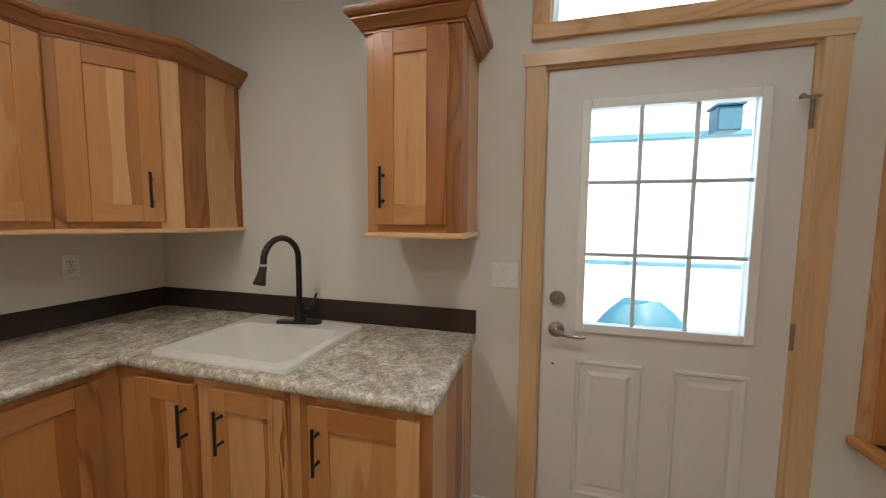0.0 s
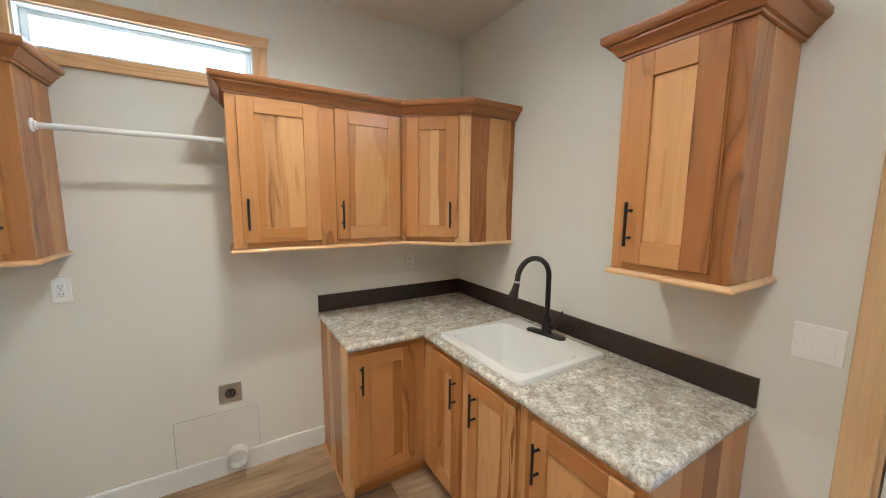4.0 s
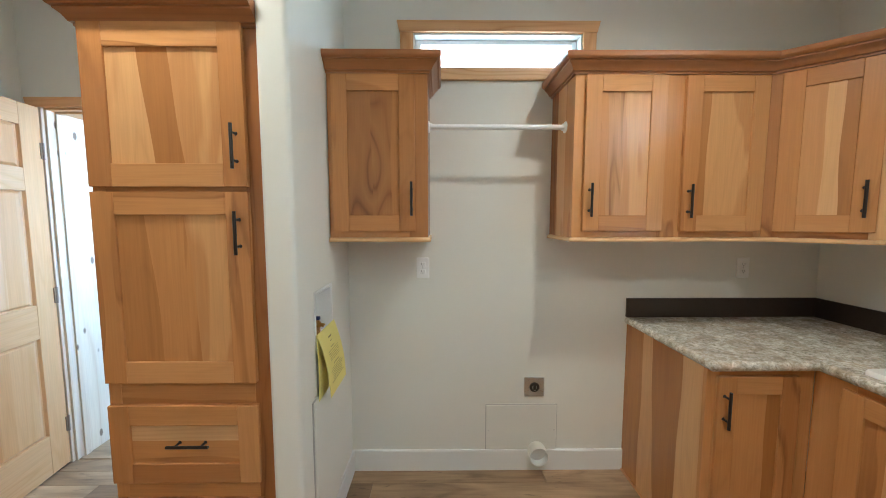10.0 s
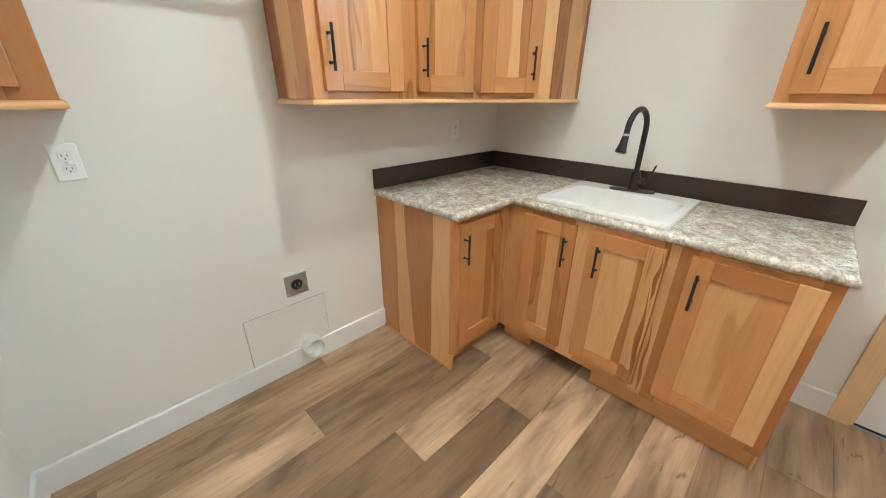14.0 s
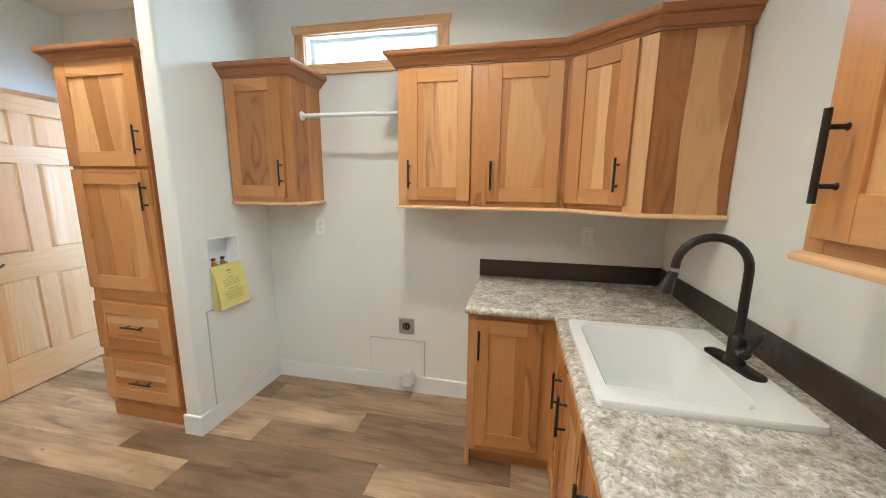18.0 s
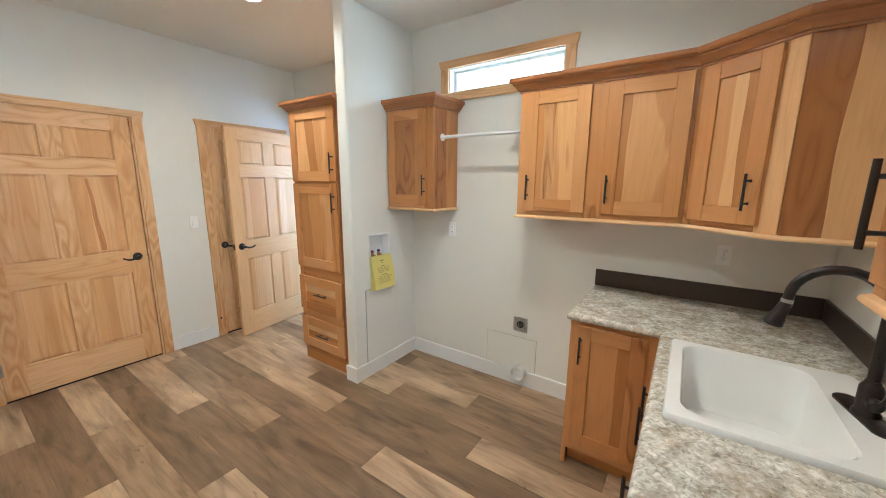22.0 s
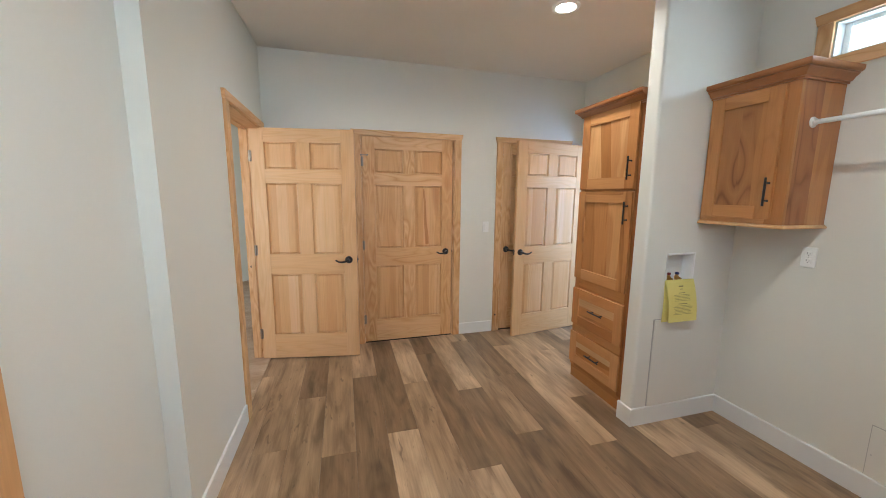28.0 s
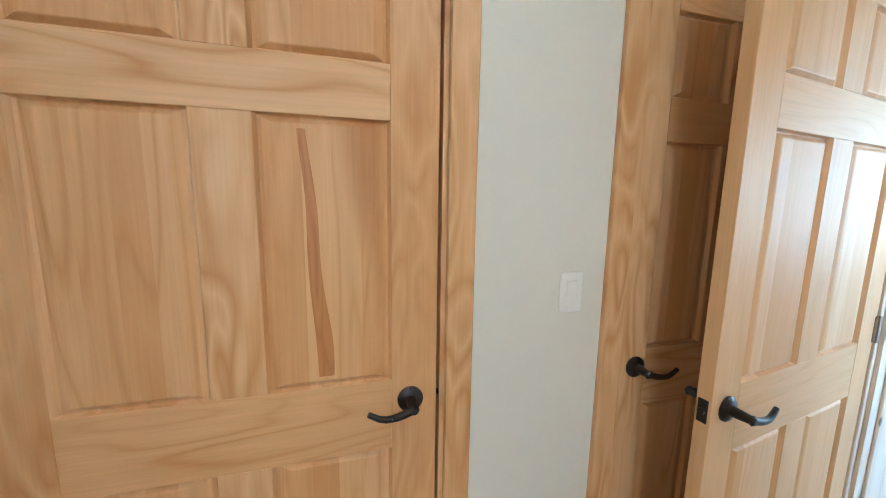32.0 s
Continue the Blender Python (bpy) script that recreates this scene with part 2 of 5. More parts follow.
hickory_ragged_v = wood("ragged_hickory_upright", 2, [(0.66, 0.36, 0.15), (0.60, 0.30, 0.115)], (0.40, 0.18, 0.06), 9, heart=(0.34, 0.135, 0.047), heart_at=0.50, heart_soft=0.02, heart_scale=9, heart_amount=0.8, line_amount=0.6, freq=6, edge=1.0, mineral=0.3, **SATIN)
pine_v = wood("pine_upright", 2, PINE, (0.56, 0.26, 0.08), 6, line_amount=0.85, rough=0.46, stretch=0.22, freq=12, detail=1.0, ring_soft=True, fibre_amount=0.4)
pine_panel = wood("pine_panel", 2, STAVES, (0.58, 0.285, 0.095), 9, line_amount=0.75, rough=0.46, stretch=0.075, freq=9, detail=1.0, heart=(0.44, 0.17, 0.05), heart_at=0.70, heart_soft=0.10, heart_amount=0.6, staves=0.062, fibre_amount=0.4)
pine_h = wood("pine_level", 0, PINE, (0.57, 0.265, 0.08), 11, line_amount=0.85, rough=0.46, stretch=0.12, freq=8, detail=1.0, fibre_amount=0.4)
CALM_PINE, CALM_STAVES = [[tuple(v * 0.94 for v in c) for c in tones] for tones in (PINE, STAVES)]
pine_soft_v = wood("calm_pine_upright", 2, CALM_PINE, (0.61, 0.32, 0.115), 6, line_amount=0.5, rough=0.46, stretch=0.16, freq=10, detail=1.0, ring_soft=True, fibre_amount=0.4)
pine_soft_h = wood("calm_pine_level", 0, CALM_PINE, (0.61, 0.32, 0.115), 10, line_amount=0.55, rough=0.46, stretch=0.12, freq=8, detail=1.0, fibre_amount=0.4)
pine_soft_panel = wood("calm_pine_panel", 2, CALM_STAVES, (0.61, 0.32, 0.115), 8, line_amount=0.6, rough=0.46, stretch=0.07, freq=8, detail=1.0, staves=0.085, fibre_amount=0.4)
CALM = (pine_soft_v, pine_soft_h, pine_soft_panel)
pine_heart = wood("pine_heartwood", 2, [(0.56, 0.25, 0.08), (0.52, 0.225, 0.07)], (0.38, 0.14, 0.045), 14, line_amount=0.7, rough=0.46, freq=16, fibre_amount=0.2)
birch_v = wood("pale_birch_panel", 2, [(0.82, 0.72, 0.60), (0.80, 0.69, 0.56)], (0.70, 0.56, 0.40), 5, line_amount=0.35, rough=0.35, freq=5, fibre_amount=0.2)
maple_v = wood("maple_upright", 2, [(0.77, 0.56, 0.33), (0.73, 0.50, 0.27)], (0.58, 0.34, 0.15), 6, line_amount=0.5, rough=0.3, stretch=0.08, freq=9)
maple_h = wood("maple_level", 0, [(0.77, 0.56, 0.33), (0.73, 0.50, 0.27)], (0.58, 0.34, 0.15), 6, line_amount=0.5, rough=0.3, stretch=0.08, freq=9)
pine_knotty = wood("knotty_pine_upright", 2, [(0.80, 0.69, 0.54), (0.77, 0.65, 0.49)], (0.52, 0.31, 0.14), 10, line_amount=0.4, knots=0.9)


def vinyl(name, tones):
    """Printed wood-look plank: soft smudges and fine grain drawn out along y, with a few dark ticks."""
    m, t, b = shader(name, 0.36)
    rnd = node(t, "ObjectInfo").outputs["Random"]
    off = node(t, "CombineXYZ", {0: math_node(t, "MULTIPLY", rnd, 37.3), 1: math_node(t, "MULTIPLY", rnd, 91.7), 2: math_node(t, "MULTIPLY", rnd, 53.9)}).outputs[0]
    co = node(t, "TexCoord").outputs["Object"]

    def drawn(stretch, scale, detail, twist):
        v = node(t, "Mapping", {"Vector": co, "Location": off, "Scale": (1, stretch, 1)}).outputs[0]
        return node(t, "TexNoise", {"Vector": v}, noise=(scale, detail, twist)).outputs[0]
    smudge, streak, grain, tick = drawn(0.20, 11, 5, 0.7), drawn(0.06, 30, 5, 0.4), drawn(0.035, 150, 3, 0.0), drawn(0.22, 34, 2, 0.9)
    base = ramp(t, rnd, [(k / (len(tones) - 1), c) for k, c in enumerate(tones)])
    base = mixed(t, base, ramp(t, smudge, [(0.32, (0.42, 0.37, 0.32)), (0.47, (0.92, 0.90, 0.88)), (0.66, (1.32, 1.32, 1.30))]), 0.68, "MULTIPLY")
    base = mixed(t, base, ramp(t, drawn(0.45, 3.6, 2, 0.3), [(0.34, (0.66, 0.63, 0.60)), (0.50, (1.0, 1.0, 1.0)), (0.66, (1.22, 1.22, 1.22))]), 0.40, "MULTIPLY")
    base = mixed(t, base, ramp(t, streak, [(0.32, (0.72, 0.70, 0.66)), (0.50, (1.0, 1.0, 1.0)), (0.68, (1.16, 1.16, 1.16))]), 0.65, "MULTIPLY")
    base = mixed(t, base, ramp(t, grain, [(0.32, (0.82, 0.80, 0.78)), (0.68, (1.08, 1.08, 1.08))]), 0.5, "MULTIPLY")
    base = mixed(t, base, (0.075, 0.048, 0.028), math_node(t, "MULTIPLY", ramp(t, tick, [(0.66, (0, 0, 0)), (0.74, (1, 1, 1))]), 0.55))
    t.links.new(base, b.inputs["Base Color"])
    t.links.new(ramp(t, grain, [(0.3, (0.42,) * 3), (0.7, (0.32,) * 3)]), b.inputs["Roughness"])
    bump(t, b, grain, 0.05)
    return m


plank_mats = [vinyl("vinyl_plank_" + n, c) for n, c in
              (("pale", [(0.475, 0.330, 0.205), (0.42, 0.286, 0.173)]), ("mid", [(0.35, 0.235, 0.139), (0.315, 0.208, 0.12)]), ("dark", [(0.24, 0.153, 0.087), (0.205, 0.129, 0.072)]))]


def painted(name, color, rough, grain, strength):
    m, t, b = shader(name, rough)
    co = node(t, "TexCoord").outputs["Object"]
    peel = node(t, "TexNoise", {"Vector": co}, noise=(grain, 2)).outputs[0]
    large = node(t, "TexNoise", {"Vector": co}, noise=(1.3, 3)).outputs[0]
    t.links.new(ramp(t, large, [(0.3, tuple(c * 0.965 for c in color)), (0.7, color)]), b.inputs["Base Color"])
    t.links.new(ramp(t, peel, [(0.3, (rough - 0.06,) * 3), (0.7, (rough + 0.08,) * 3)]), b.inputs["Roughness"])
    bump(t, b, peel, strength)
    return m


wall_paint = painted("wall_paint", (0.775, 0.765, 0.70), 0.55, 130, 0.10)
ceiling_paint = painted("ceiling_paint", (0.82, 0.80, 0.745), 0.8, 60, 0.25)
trim_white = painted("white_trim_paint", (0.80, 0.80, 0.78), 0.4, 90, 0.04)
door_white = painted("white_steel_door_paint", (0.78, 0.78, 0.77), 0.38, 150, 0.04)
plastic_white = painted("white_plastic", (0.88, 0.88, 0.86), 0.3, 300, 0.02)
acrylic = painted("white_acrylic", (0.80, 0.785, 0.745), 0.16, 400, 0.01)
rod_white = painted("white_enamel", (0.82, 0.82, 0.80), 0.3, 200, 0.02)
bar_grey = painted("pale_grey_grille", (0.62, 0.69, 0.71), 0.4, 200, 0.02)
splash = painted("dark_brown_laminate", (0.042, 0.028, 0.021), 0.32, 220, 0.05)
bronze = painted("oil_rubbed_bronze", (0.013, 0.009, 0.008), 0.33, 40, 0.004)
joint_brown = painted("plank_joint_brown", (0.13, 0.088, 0.055), 0.7, 120, 0.05)
dark_knot = painted("dark_knot_wood", (0.06, 0.025, 0.010), 0.5, 200, 0.1)
# near-black that stands in for shade: toe-kick recess and under the closet doors
shade_black = painted("near_black_shade", (0.02, 0.017, 0.014), 0.9, 50, 0.1)
# grey for the shadow lines painted round the two flat panels
shadow_grey = painted("panel_shadow_grey", (0.50, 0.49, 0.46), 0.8, 60, 0.1)
black_plastic = painted("black_plastic", (0.012, 0.012, 0.012), 0.4, 300, 0.03)
paper_yellow = painted("yellow_paper", (0.80, 0.70, 0.22), 0.7, 500, 0.04)
ink = painted("dark_ink", (0.36, 0.30, 0.10), 0.7, 500, 0.02)
blue_valve = painted("blue_valve_plastic", (0.02, 0.03, 0.12), 0.35, 300, 0.02)
red_valve = painted("red_valve_plastic", (0.20, 0.03, 0.02), 0.35, 300, 0.02)
siding_far = painted("pale_siding", (0.80, 0.82, 0.82), 0.7, 30, 0.1)
concrete = painted("concrete_ground", (0.42, 0.42, 0.40), 0.85, 25, 0.3)
# both porch colours are teal, darkened to hold the shade under the porch
tarp = painted("teal_in_shade", (0.010, 0.06, 0.08), 0.6, 40, 0.3)
ash = painted("porch_rail_in_shade", (0.05, 0.125, 0.15), 0.6, 60, 0.1)
blue_film = painted("blue_protective_film", (0.012, 0.09, 0.24), 0.2, 80, 0.05)
canvas = painted("pale_canvas", (0.60, 0.55, 0.46), 0.8, 200, 0.1)
orange_paint = painted("ochre_artwork_paint", (0.40, 0.20, 0.06), 0.7, 90, 0.2)
slate_paint = painted("slate_artwork_paint", (0.08, 0.09, 0.11), 0.7, 90, 0.2)


def metal(name, color, rough):
    m, t, b = shader(name, rough, 1.0, color)
    co = node(t, "TexCoord").outputs["Object"]
    n = node(t, "TexNoise", {"Vector": node(t, "Mapping", {"Vector": co, "Scale": (40, 40, 600)}).outputs[0]}, noise=(1, 2)).outputs[0]
    t.links.new(ramp(t, n, [(0.3, (rough - 0.08,) * 3), (0.7, (rough + 0.12,) * 3)]), b.inputs["Roughness"])
    return m


nickel = metal("satin_nickel", (0.42, 0.39, 0.35), 0.3)
steel = metal("brushed_steel", (0.55, 0.55, 0.54), 0.32)
brass = metal("brass", (0.62, 0.36, 0.12), 0.3)
alu = metal("galvanised_duct", (0.90, 0.90, 0.88), 0.45)
hinge_metal = metal("hinge_steel", (0.34, 0.29, 0.24), 0.38)
hinge_bronze = metal("bronze_hinge", (0.06, 0.045, 0.035), 0.4)

glass, gt, gb = shader("window_glass", 0.02, 0.0, (0.92, 0.97, 0.97))
gb.inputs["Transmission Weight"].default_value, gb.inputs["IOR"].default_value = 1.0, 1.02
oven_glass, _, ob_ = shader("oven_glass", 0.06, 0.0, (0.012, 0.012, 0.014))

lamp_glow, lt, lb = shader("led_lens", 0.5)
lb.inputs["Emission Color"].default_value, lb.inputs["Emission Strength"].default_value = (1.0, 0.92, 0.80, 1), 8.0

granite, t_, b_ = shader("granite_pattern_laminate", 0.26)
co_ = node(t_, "TexCoord").outputs["Object"]
lay = node(t_, "Mapping", {"Vector": co_, "Rotation": (0, 0, 0.9), "Scale": (1.0, 0.92, 1.0)}).outputs[0]
n1 = node(t_, "TexNoise", {"Vector": lay}, noise=(62, 7, 1.0)).outputs[0]
n2 = node(t_, "TexNoise", {"Vector": node(t_, "Mapping", {"Vector": lay, "Location": (5, 3, 1)}).outputs[0]}, noise=(95, 5, 1.3)).outputs[0]
n3 = node(t_, "TexNoise", {"Vector": node(t_, "Mapping", {"Vector": lay, "Location": (9, 1, 4)}).outputs[0]}, noise=(14, 5, 0.8)).outputs[0]
n4 = node(t_, "TexNoise", {"Vector": node(t_, "Mapping", {"Vector": lay, "Location": (2, 7, 3)}).outputs[0]}, noise=(90, 4, 0.8)).outputs[0]
g_ = ramp(t_, n1, [(0.32, (0.33, 0.29, 0.225)), (0.44, (0.47, 0.43, 0.355)), (0.54, (0.58, 0.54, 0.46)), (0.66, (0.72, 0.685, 0.61))])
g_ = mixed(t_, g_, (0.40, 0.31, 0.21), math_node(t_, "MULTIPLY", ramp(t_, n3, [(0.46, (0, 0, 0)), (0.64, (1, 1, 1))]), 0.55))
n5 = node(t_, "TexNoise", {"Vector": node(t_, "Mapping", {"Vector": lay, "Location": (4, 2, 8)}).outputs[0]}, noise=(11, 4, 1.2)).outputs[0]
g_ = mixed(t_, g_, ramp(t_, n5, [(0.34, (0.76, 0.74, 0.70)), (0.50, (0.98, 0.98, 0.97)), (0.66, (1.22, 1.23, 1.24))]), 1.0, "MULTIPLY")
g_ = mixed(t_, g_, (0.80, 0.79, 0.75), math_node(t_, "MULTIPLY", ramp(t_, n4, [(0.58, (0, 0, 0)), (0.66, (1, 1, 1))]), 0.4))
g_ = mixed(t_, g_, (0.07, 0.058, 0.048), math_node(t_, "MULTIPLY", ramp(t_, n2, [(0.61, (0, 0, 0)), (0.68, (1, 1, 1))]), 0.5))
t_.links.new(g_, b_.inputs["Base Color"])
bump(t_, b_, n2, 0.03)

carpet, t_, b_ = shader("tan_carpet", 0.95)
co_ = node(t_, "TexCoord").outputs["Object"]
c1 = node(t_, "TexNoise", {"Vector": co_}, noise=(230, 3)).outputs[0]
c2 = node(t_, "TexNoise", {"Vector": node(t_, "Mapping", {"Vector": co_, "Scale": (1, 2.2, 1), "Rotation": (0, 0, 0.7)}).outputs[0]}, noise=(4.5, 4, 0.6)).outputs[0]
cc = ramp(t_, c2, [(0.36, (0.44, 0.31, 0.20)), (0.5, (0.51, 0.37, 0.25)), (0.64, (0.57, 0.42, 0.295))])
t_.links.new(mixed(t_, cc, ramp(t_, c1, [(0.3, (0.6, 0.6, 0.6)), (0.7, (1.2, 1.2, 1.2))]), 0.8, "MULTIPLY"), b_.inputs["Base Color"])
bump(t_, b_, c1, 0.4, 0.004)


# ---------------------------------------------------------------- mesh tools
def box(bm, x0, x1, y0, y1, z0, z1, bevel=0.0, segs=1):
    made = bmesh.ops.create_cube(bm, size=1.0, matrix=Matrix.Translation(((x0 + x1) / 2, (y0 + y1) / 2, (z0 + z1) / 2)) @ Matrix.Diagonal((abs(x1 - x0), abs(y1 - y0), abs(z1 - z0), 1)))
    if bevel:
        edges = list({e for v in made["verts"] for e in v.link_edges})
        bmesh.ops.bevel(bm, geom=edges, offset=bevel, segments=segs, affect="EDGES", profile=0.5)
    return bm


def boxed(x0, x1, y0, y1, z0, z1, bevel=0.0, segs=1):
    return box(bmesh.new(), x0, x1, y0, y1, z0, z1, bevel, segs)


def rings_mesh(bm, rings, close_loop=True, caps=True):
    """Skins a row of rings of points."""
    vs = [[bm.verts.new(p) for p in ring] for ring in rings]
    n = len(vs[0])
    for a, b in zip(vs, vs[1:]):
        for k in range(n if close_loop else n - 1):
            bm.faces.new((a[k], a[(k + 1) % n], b[(k + 1) % n], b[k]))
    if caps:
        bm.faces.new(list(reversed(vs[0])))
        bm.faces.new(vs[-1])
    return bm


def tube(bm, points, radii, sides=14, flat=1.0):
    pts = [Vector(p) for p in points]
    if not isinstance(radii, (list, tuple)):
        radii = [radii] * len(pts)
    rings, up = [], None
    for k, p in enumerate(pts):
        d = (pts[min(k + 1, len(pts) - 1)] - pts[max(k - 1, 0)]).normalized()
        if up is None:
            up = Vector((0, 0, 1)) if abs(d.z) < 0.9 else Vector((1, 0, 0))
        u = (up - up.dot(d) * d).normalized()
        w = d.cross(u)
        up = u
        rings.append([p + radii[k] * (math.cos(a) * u * flat + math.sin(a) * w) for a in [2 * math.pi * i / sides for i in range(sides)]])
    return rings_mesh(bm, rings)


def lathe(bm, profile, at=(0, 0, 0), axis="z", sides=24):
    """Turns (radius, height) rows round an axis."""
    rings = []
    for r, h in profile:
        ring = []
        for i in range(sides):
            a = 2 * math.pi * i / sides
            c, s = max(r, 1e-4) * math.cos(a), max(r, 1e-4) * math.sin(a)
            p = {"z": (c, s, h), "y": (c, h, -s), "x": (h, c, s)}[axis]
            ring.append(Vector(at) + Vector(p))
        rings.append(ring)
    return rings_mesh(bm, rings)


def rounded(x0, x1, y0, y1, r, z, n=6):
    out = []
    for cx, cy, a0 in ((x1 - r, y1 - r, 0), (x0 + r, y1 - r, 90), (x0 + r, y0 + r, 180), (x1 - r, y0 + r, 270)):
        for k in range(n + 1):
            a = radians(a0 + 90 * k / n)
            out.append((cx + r * math.cos(a), cy + r * math.sin(a), z))
    return out


def sweep(path, profile):
    """Runs a closed profile of (outward, z) rows along a level polyline; outward is to the right of the way."""
    bm = bmesh.new()
    pts = [Vector((p[0], p[1])) for p in path]
    rings = []
    for k, p in enumerate(pts):
        d0 = (p - pts[k - 1]).normalized() if k else None
        d1 = (pts[k + 1] - p).normalized() if k < len(pts) - 1 else None
        d0, d1 = d0 or d1, d1 or d0
        n0, n1 = Vector((d0.y, -d0.x)), Vector((d1.y, -d1.x))
        m = n0 + n1
        m = m / max(m.dot(n0), 0.2)
        rings.append([(p.x + o * m.x, p.y + o * m.y, z) for o, z in profile])
    rings_mesh(bm, rings)
    return bm


def mesh_of(name, bm, material):
    bmesh.ops.recalc_face_normals(bm, faces=bm.faces)
    me = bpy.data.meshes.new(name)
    bm.to_mesh(me)
    bm.free()
    me.materials.append(material)
    return me


def smooth(ob, angle=40):
    me = ob.data
    me.polygons.foreach_set("use_smooth", [True] * len(me.polygons))
    me.set_sharp_from_angle(angle=radians(angle))
    return ob


def part(name, bm, material, parent, label="", soft=False, m=None):
    ob = new(name, mesh_of(name, bm, material))
    ob.parent = parent
    if m is not None:
        ob.matrix_basis = m
    if label:
        ob["label"] = label
    return smooth(ob) if soft else ob


def thing(name, label, category, m=None, group="", kind=""):
    ob = new(name)
    ob.empty_display_size = 0.05
    if m is not None:
        ob.matrix_basis = m
    return tagged(ob, label, category, group, kind)


def single(name, bm, material, label, category, m=None, soft=False, group="", kind=""):
    ob = new(name, mesh_of(name, bm, material))
    if m is not None:
        ob.matrix_basis = m
    if soft:
        smooth(ob)
    return tagged(ob, label, category, group, kind)


def structure(name, bm, material, label, category="wall"):
    return single(name, bm, material, label, category, kind="structure")


# ---------------------------------------------------------------- the large structure
CEIL = 2.765
WX, NY, SY, EX, EXN = -1.668, 1.835, -2.61, 1.525, 1.600
WX2 = -1.765


def wall(name, p, q, thick, openings=(), height=CEIL, label="smooth warm white painted plaster wall", material=None):
    """A wall whose room face runs from p to q, its thickness to the left of that way; openings are (from, to, bottom, top)."""
    p, q = Vector(p), Vector(q)
    length = (q - p).length
    bm = bmesh.new()
    edges = sorted({0.0, length, *(v for o in openings for v in o[:2])})
    for s0, s1 in zip(edges, edges[1:]):
        at = 0.0
        for z0, z1 in sorted((o[2], o[3]) for o in openings if o[0] < s1 - 1e-6 and o[1] > s0 + 1e-6):
            if z0 > at:
                box(bm, s0, s1, 0, thick, at, z0)
            at = z1
        if at < height:
            box(bm, s0, s1, 0, thick, at, height)
    bmesh.ops.remove_doubles(bm, verts=bm.verts, dist=1e-5)
    ob = structure(name, bm, material or wall_paint, label)
    ob.matrix_basis = pose(p.x, p.y, 0, 0, 0, math.degrees(math.atan2(q.y - p.y, q.x - p.x)))
    return ob


# the room faces lie to the right of each way
wall("wall_west_niche", (WX, -0.80), (WX, 1.835), 0.13, [(0.37, 1.265, 2.25, 2.43)])
wall("wall_north", (-1.798, NY), (1.77, NY), 0.15, [(2.268, 3.193, 0, 2.055), (2.288, 3.178, 2.215, 2.55)])
wall("wall_east_near", (EXN, NY), (EXN, -0.64), 0.17, [(0.045, 1.770, 0.665, 1.93)])
wall("wall_east_far", (EX, -0.64), (EX, -2.76), 0.165, [(0.935, 1.870, 0, 2.078)])
wall("wall_south", (EX, SY), (-1.99, SY), 0.15, [(0.85, 1.805, 0, 2.078), (2.33, 3.09, 0, 2.078)])
wall("wall_west_hall", (WX2, SY), (WX2, -0.905), 0.225, [(0.11, 1.025, 0, 2.078)])
bm = bmesh.new()
end = [(x, y) for x, y, z in rounded(-1.14, -0.945, -0.905, -0.797, 0.018, 0) if x > -1.02] + [(-1.125, -0.797), (-1.125, -0.905)]
end.sort(key=lambda p: math.atan2(p[1] + 0.851, p[0] + 1.01))
rings_mesh(bm, [[(x, y, 0) for x, y in end], [(x, y, CEIL) for x, y in end]])
box(bm, -1.95, -1.338, -0.905, -0.797, 0, CEIL)
box(bm, -1.338, -1.125, -0.905, -0.797, 0, 0.94)
box(bm, -1.338, -1.125, -0.905, -0.797, 1.15, CEIL)
box(bm, -1.338, -1.125, -0.905, -0.880, 0.94, 1.15)
wing = structure("wall_wing", bm, wall_paint, "white wing wall with rounded corners between pantry and laundry niche")
smooth(wing, 30)
structure("ceiling", boxed(-1.95, 1.77, -2.76, 1.985, CEIL, CEIL + 0.12), ceiling_paint, "flat off-white painted ceiling with light texture", "ceiling")
structure("ceiling_kitchen", boxed(-6.5, -1.95, -6.6, -0.98, CEIL, CEIL + 0.12), ceiling_paint, "flat white kitchen ceiling", "ceiling")
structure("ceiling_bedroom", boxed(1.77, 8.2, -9.2, -0.40, CEIL, CEIL + 0.12), ceiling_paint, "flat white bedroom ceiling", "ceiling")
structure("ceiling_closet", boxed(-1.95, 1.77, -9.2, -2.76, CEIL, CEIL + 0.12), ceiling_paint, "plain ceiling of the unseen closets", "ceiling")
# unseen closets behind the two closed doors, added to stop light leaking under them
wall("wall_closet", (1.695, -3.7), (-1.95, -3.7), 0.1)
wall("wall_closet_middle", (-0.52, -2.76), (-0.52, -3.7), 0.08)
# floor painted near-black as the shade in the gaps under the doors
structure("floor_closet", boxed(-1.95, 1.525, -3.8, -2.62, -0.1, -0.004), shade_black, "unseen closet floor, near-black for the shade under the doors", "floor")
# kitchen shell
wall("wall_kitchen_north", (-6.4, -1.1), (-1.95, -1.1), 0.12, [(3.60, 4.30, 0.92, 2.18)])
wall("wall_kitchen_west", (-6.3, -6.5), (-6.3, -1.0), 0.12, [(3.65, 5.35, 0.9, 2.3)])
wall("wall_kitchen_south", (-1.95, -6.5), (-6.4, -6.5), 0.12, [(1.03, 3.67, 0.88, 2.32)])
wall("wall_kitchen_east", (-1.95, -2.6), (-1.95, -6.5), 0.12)
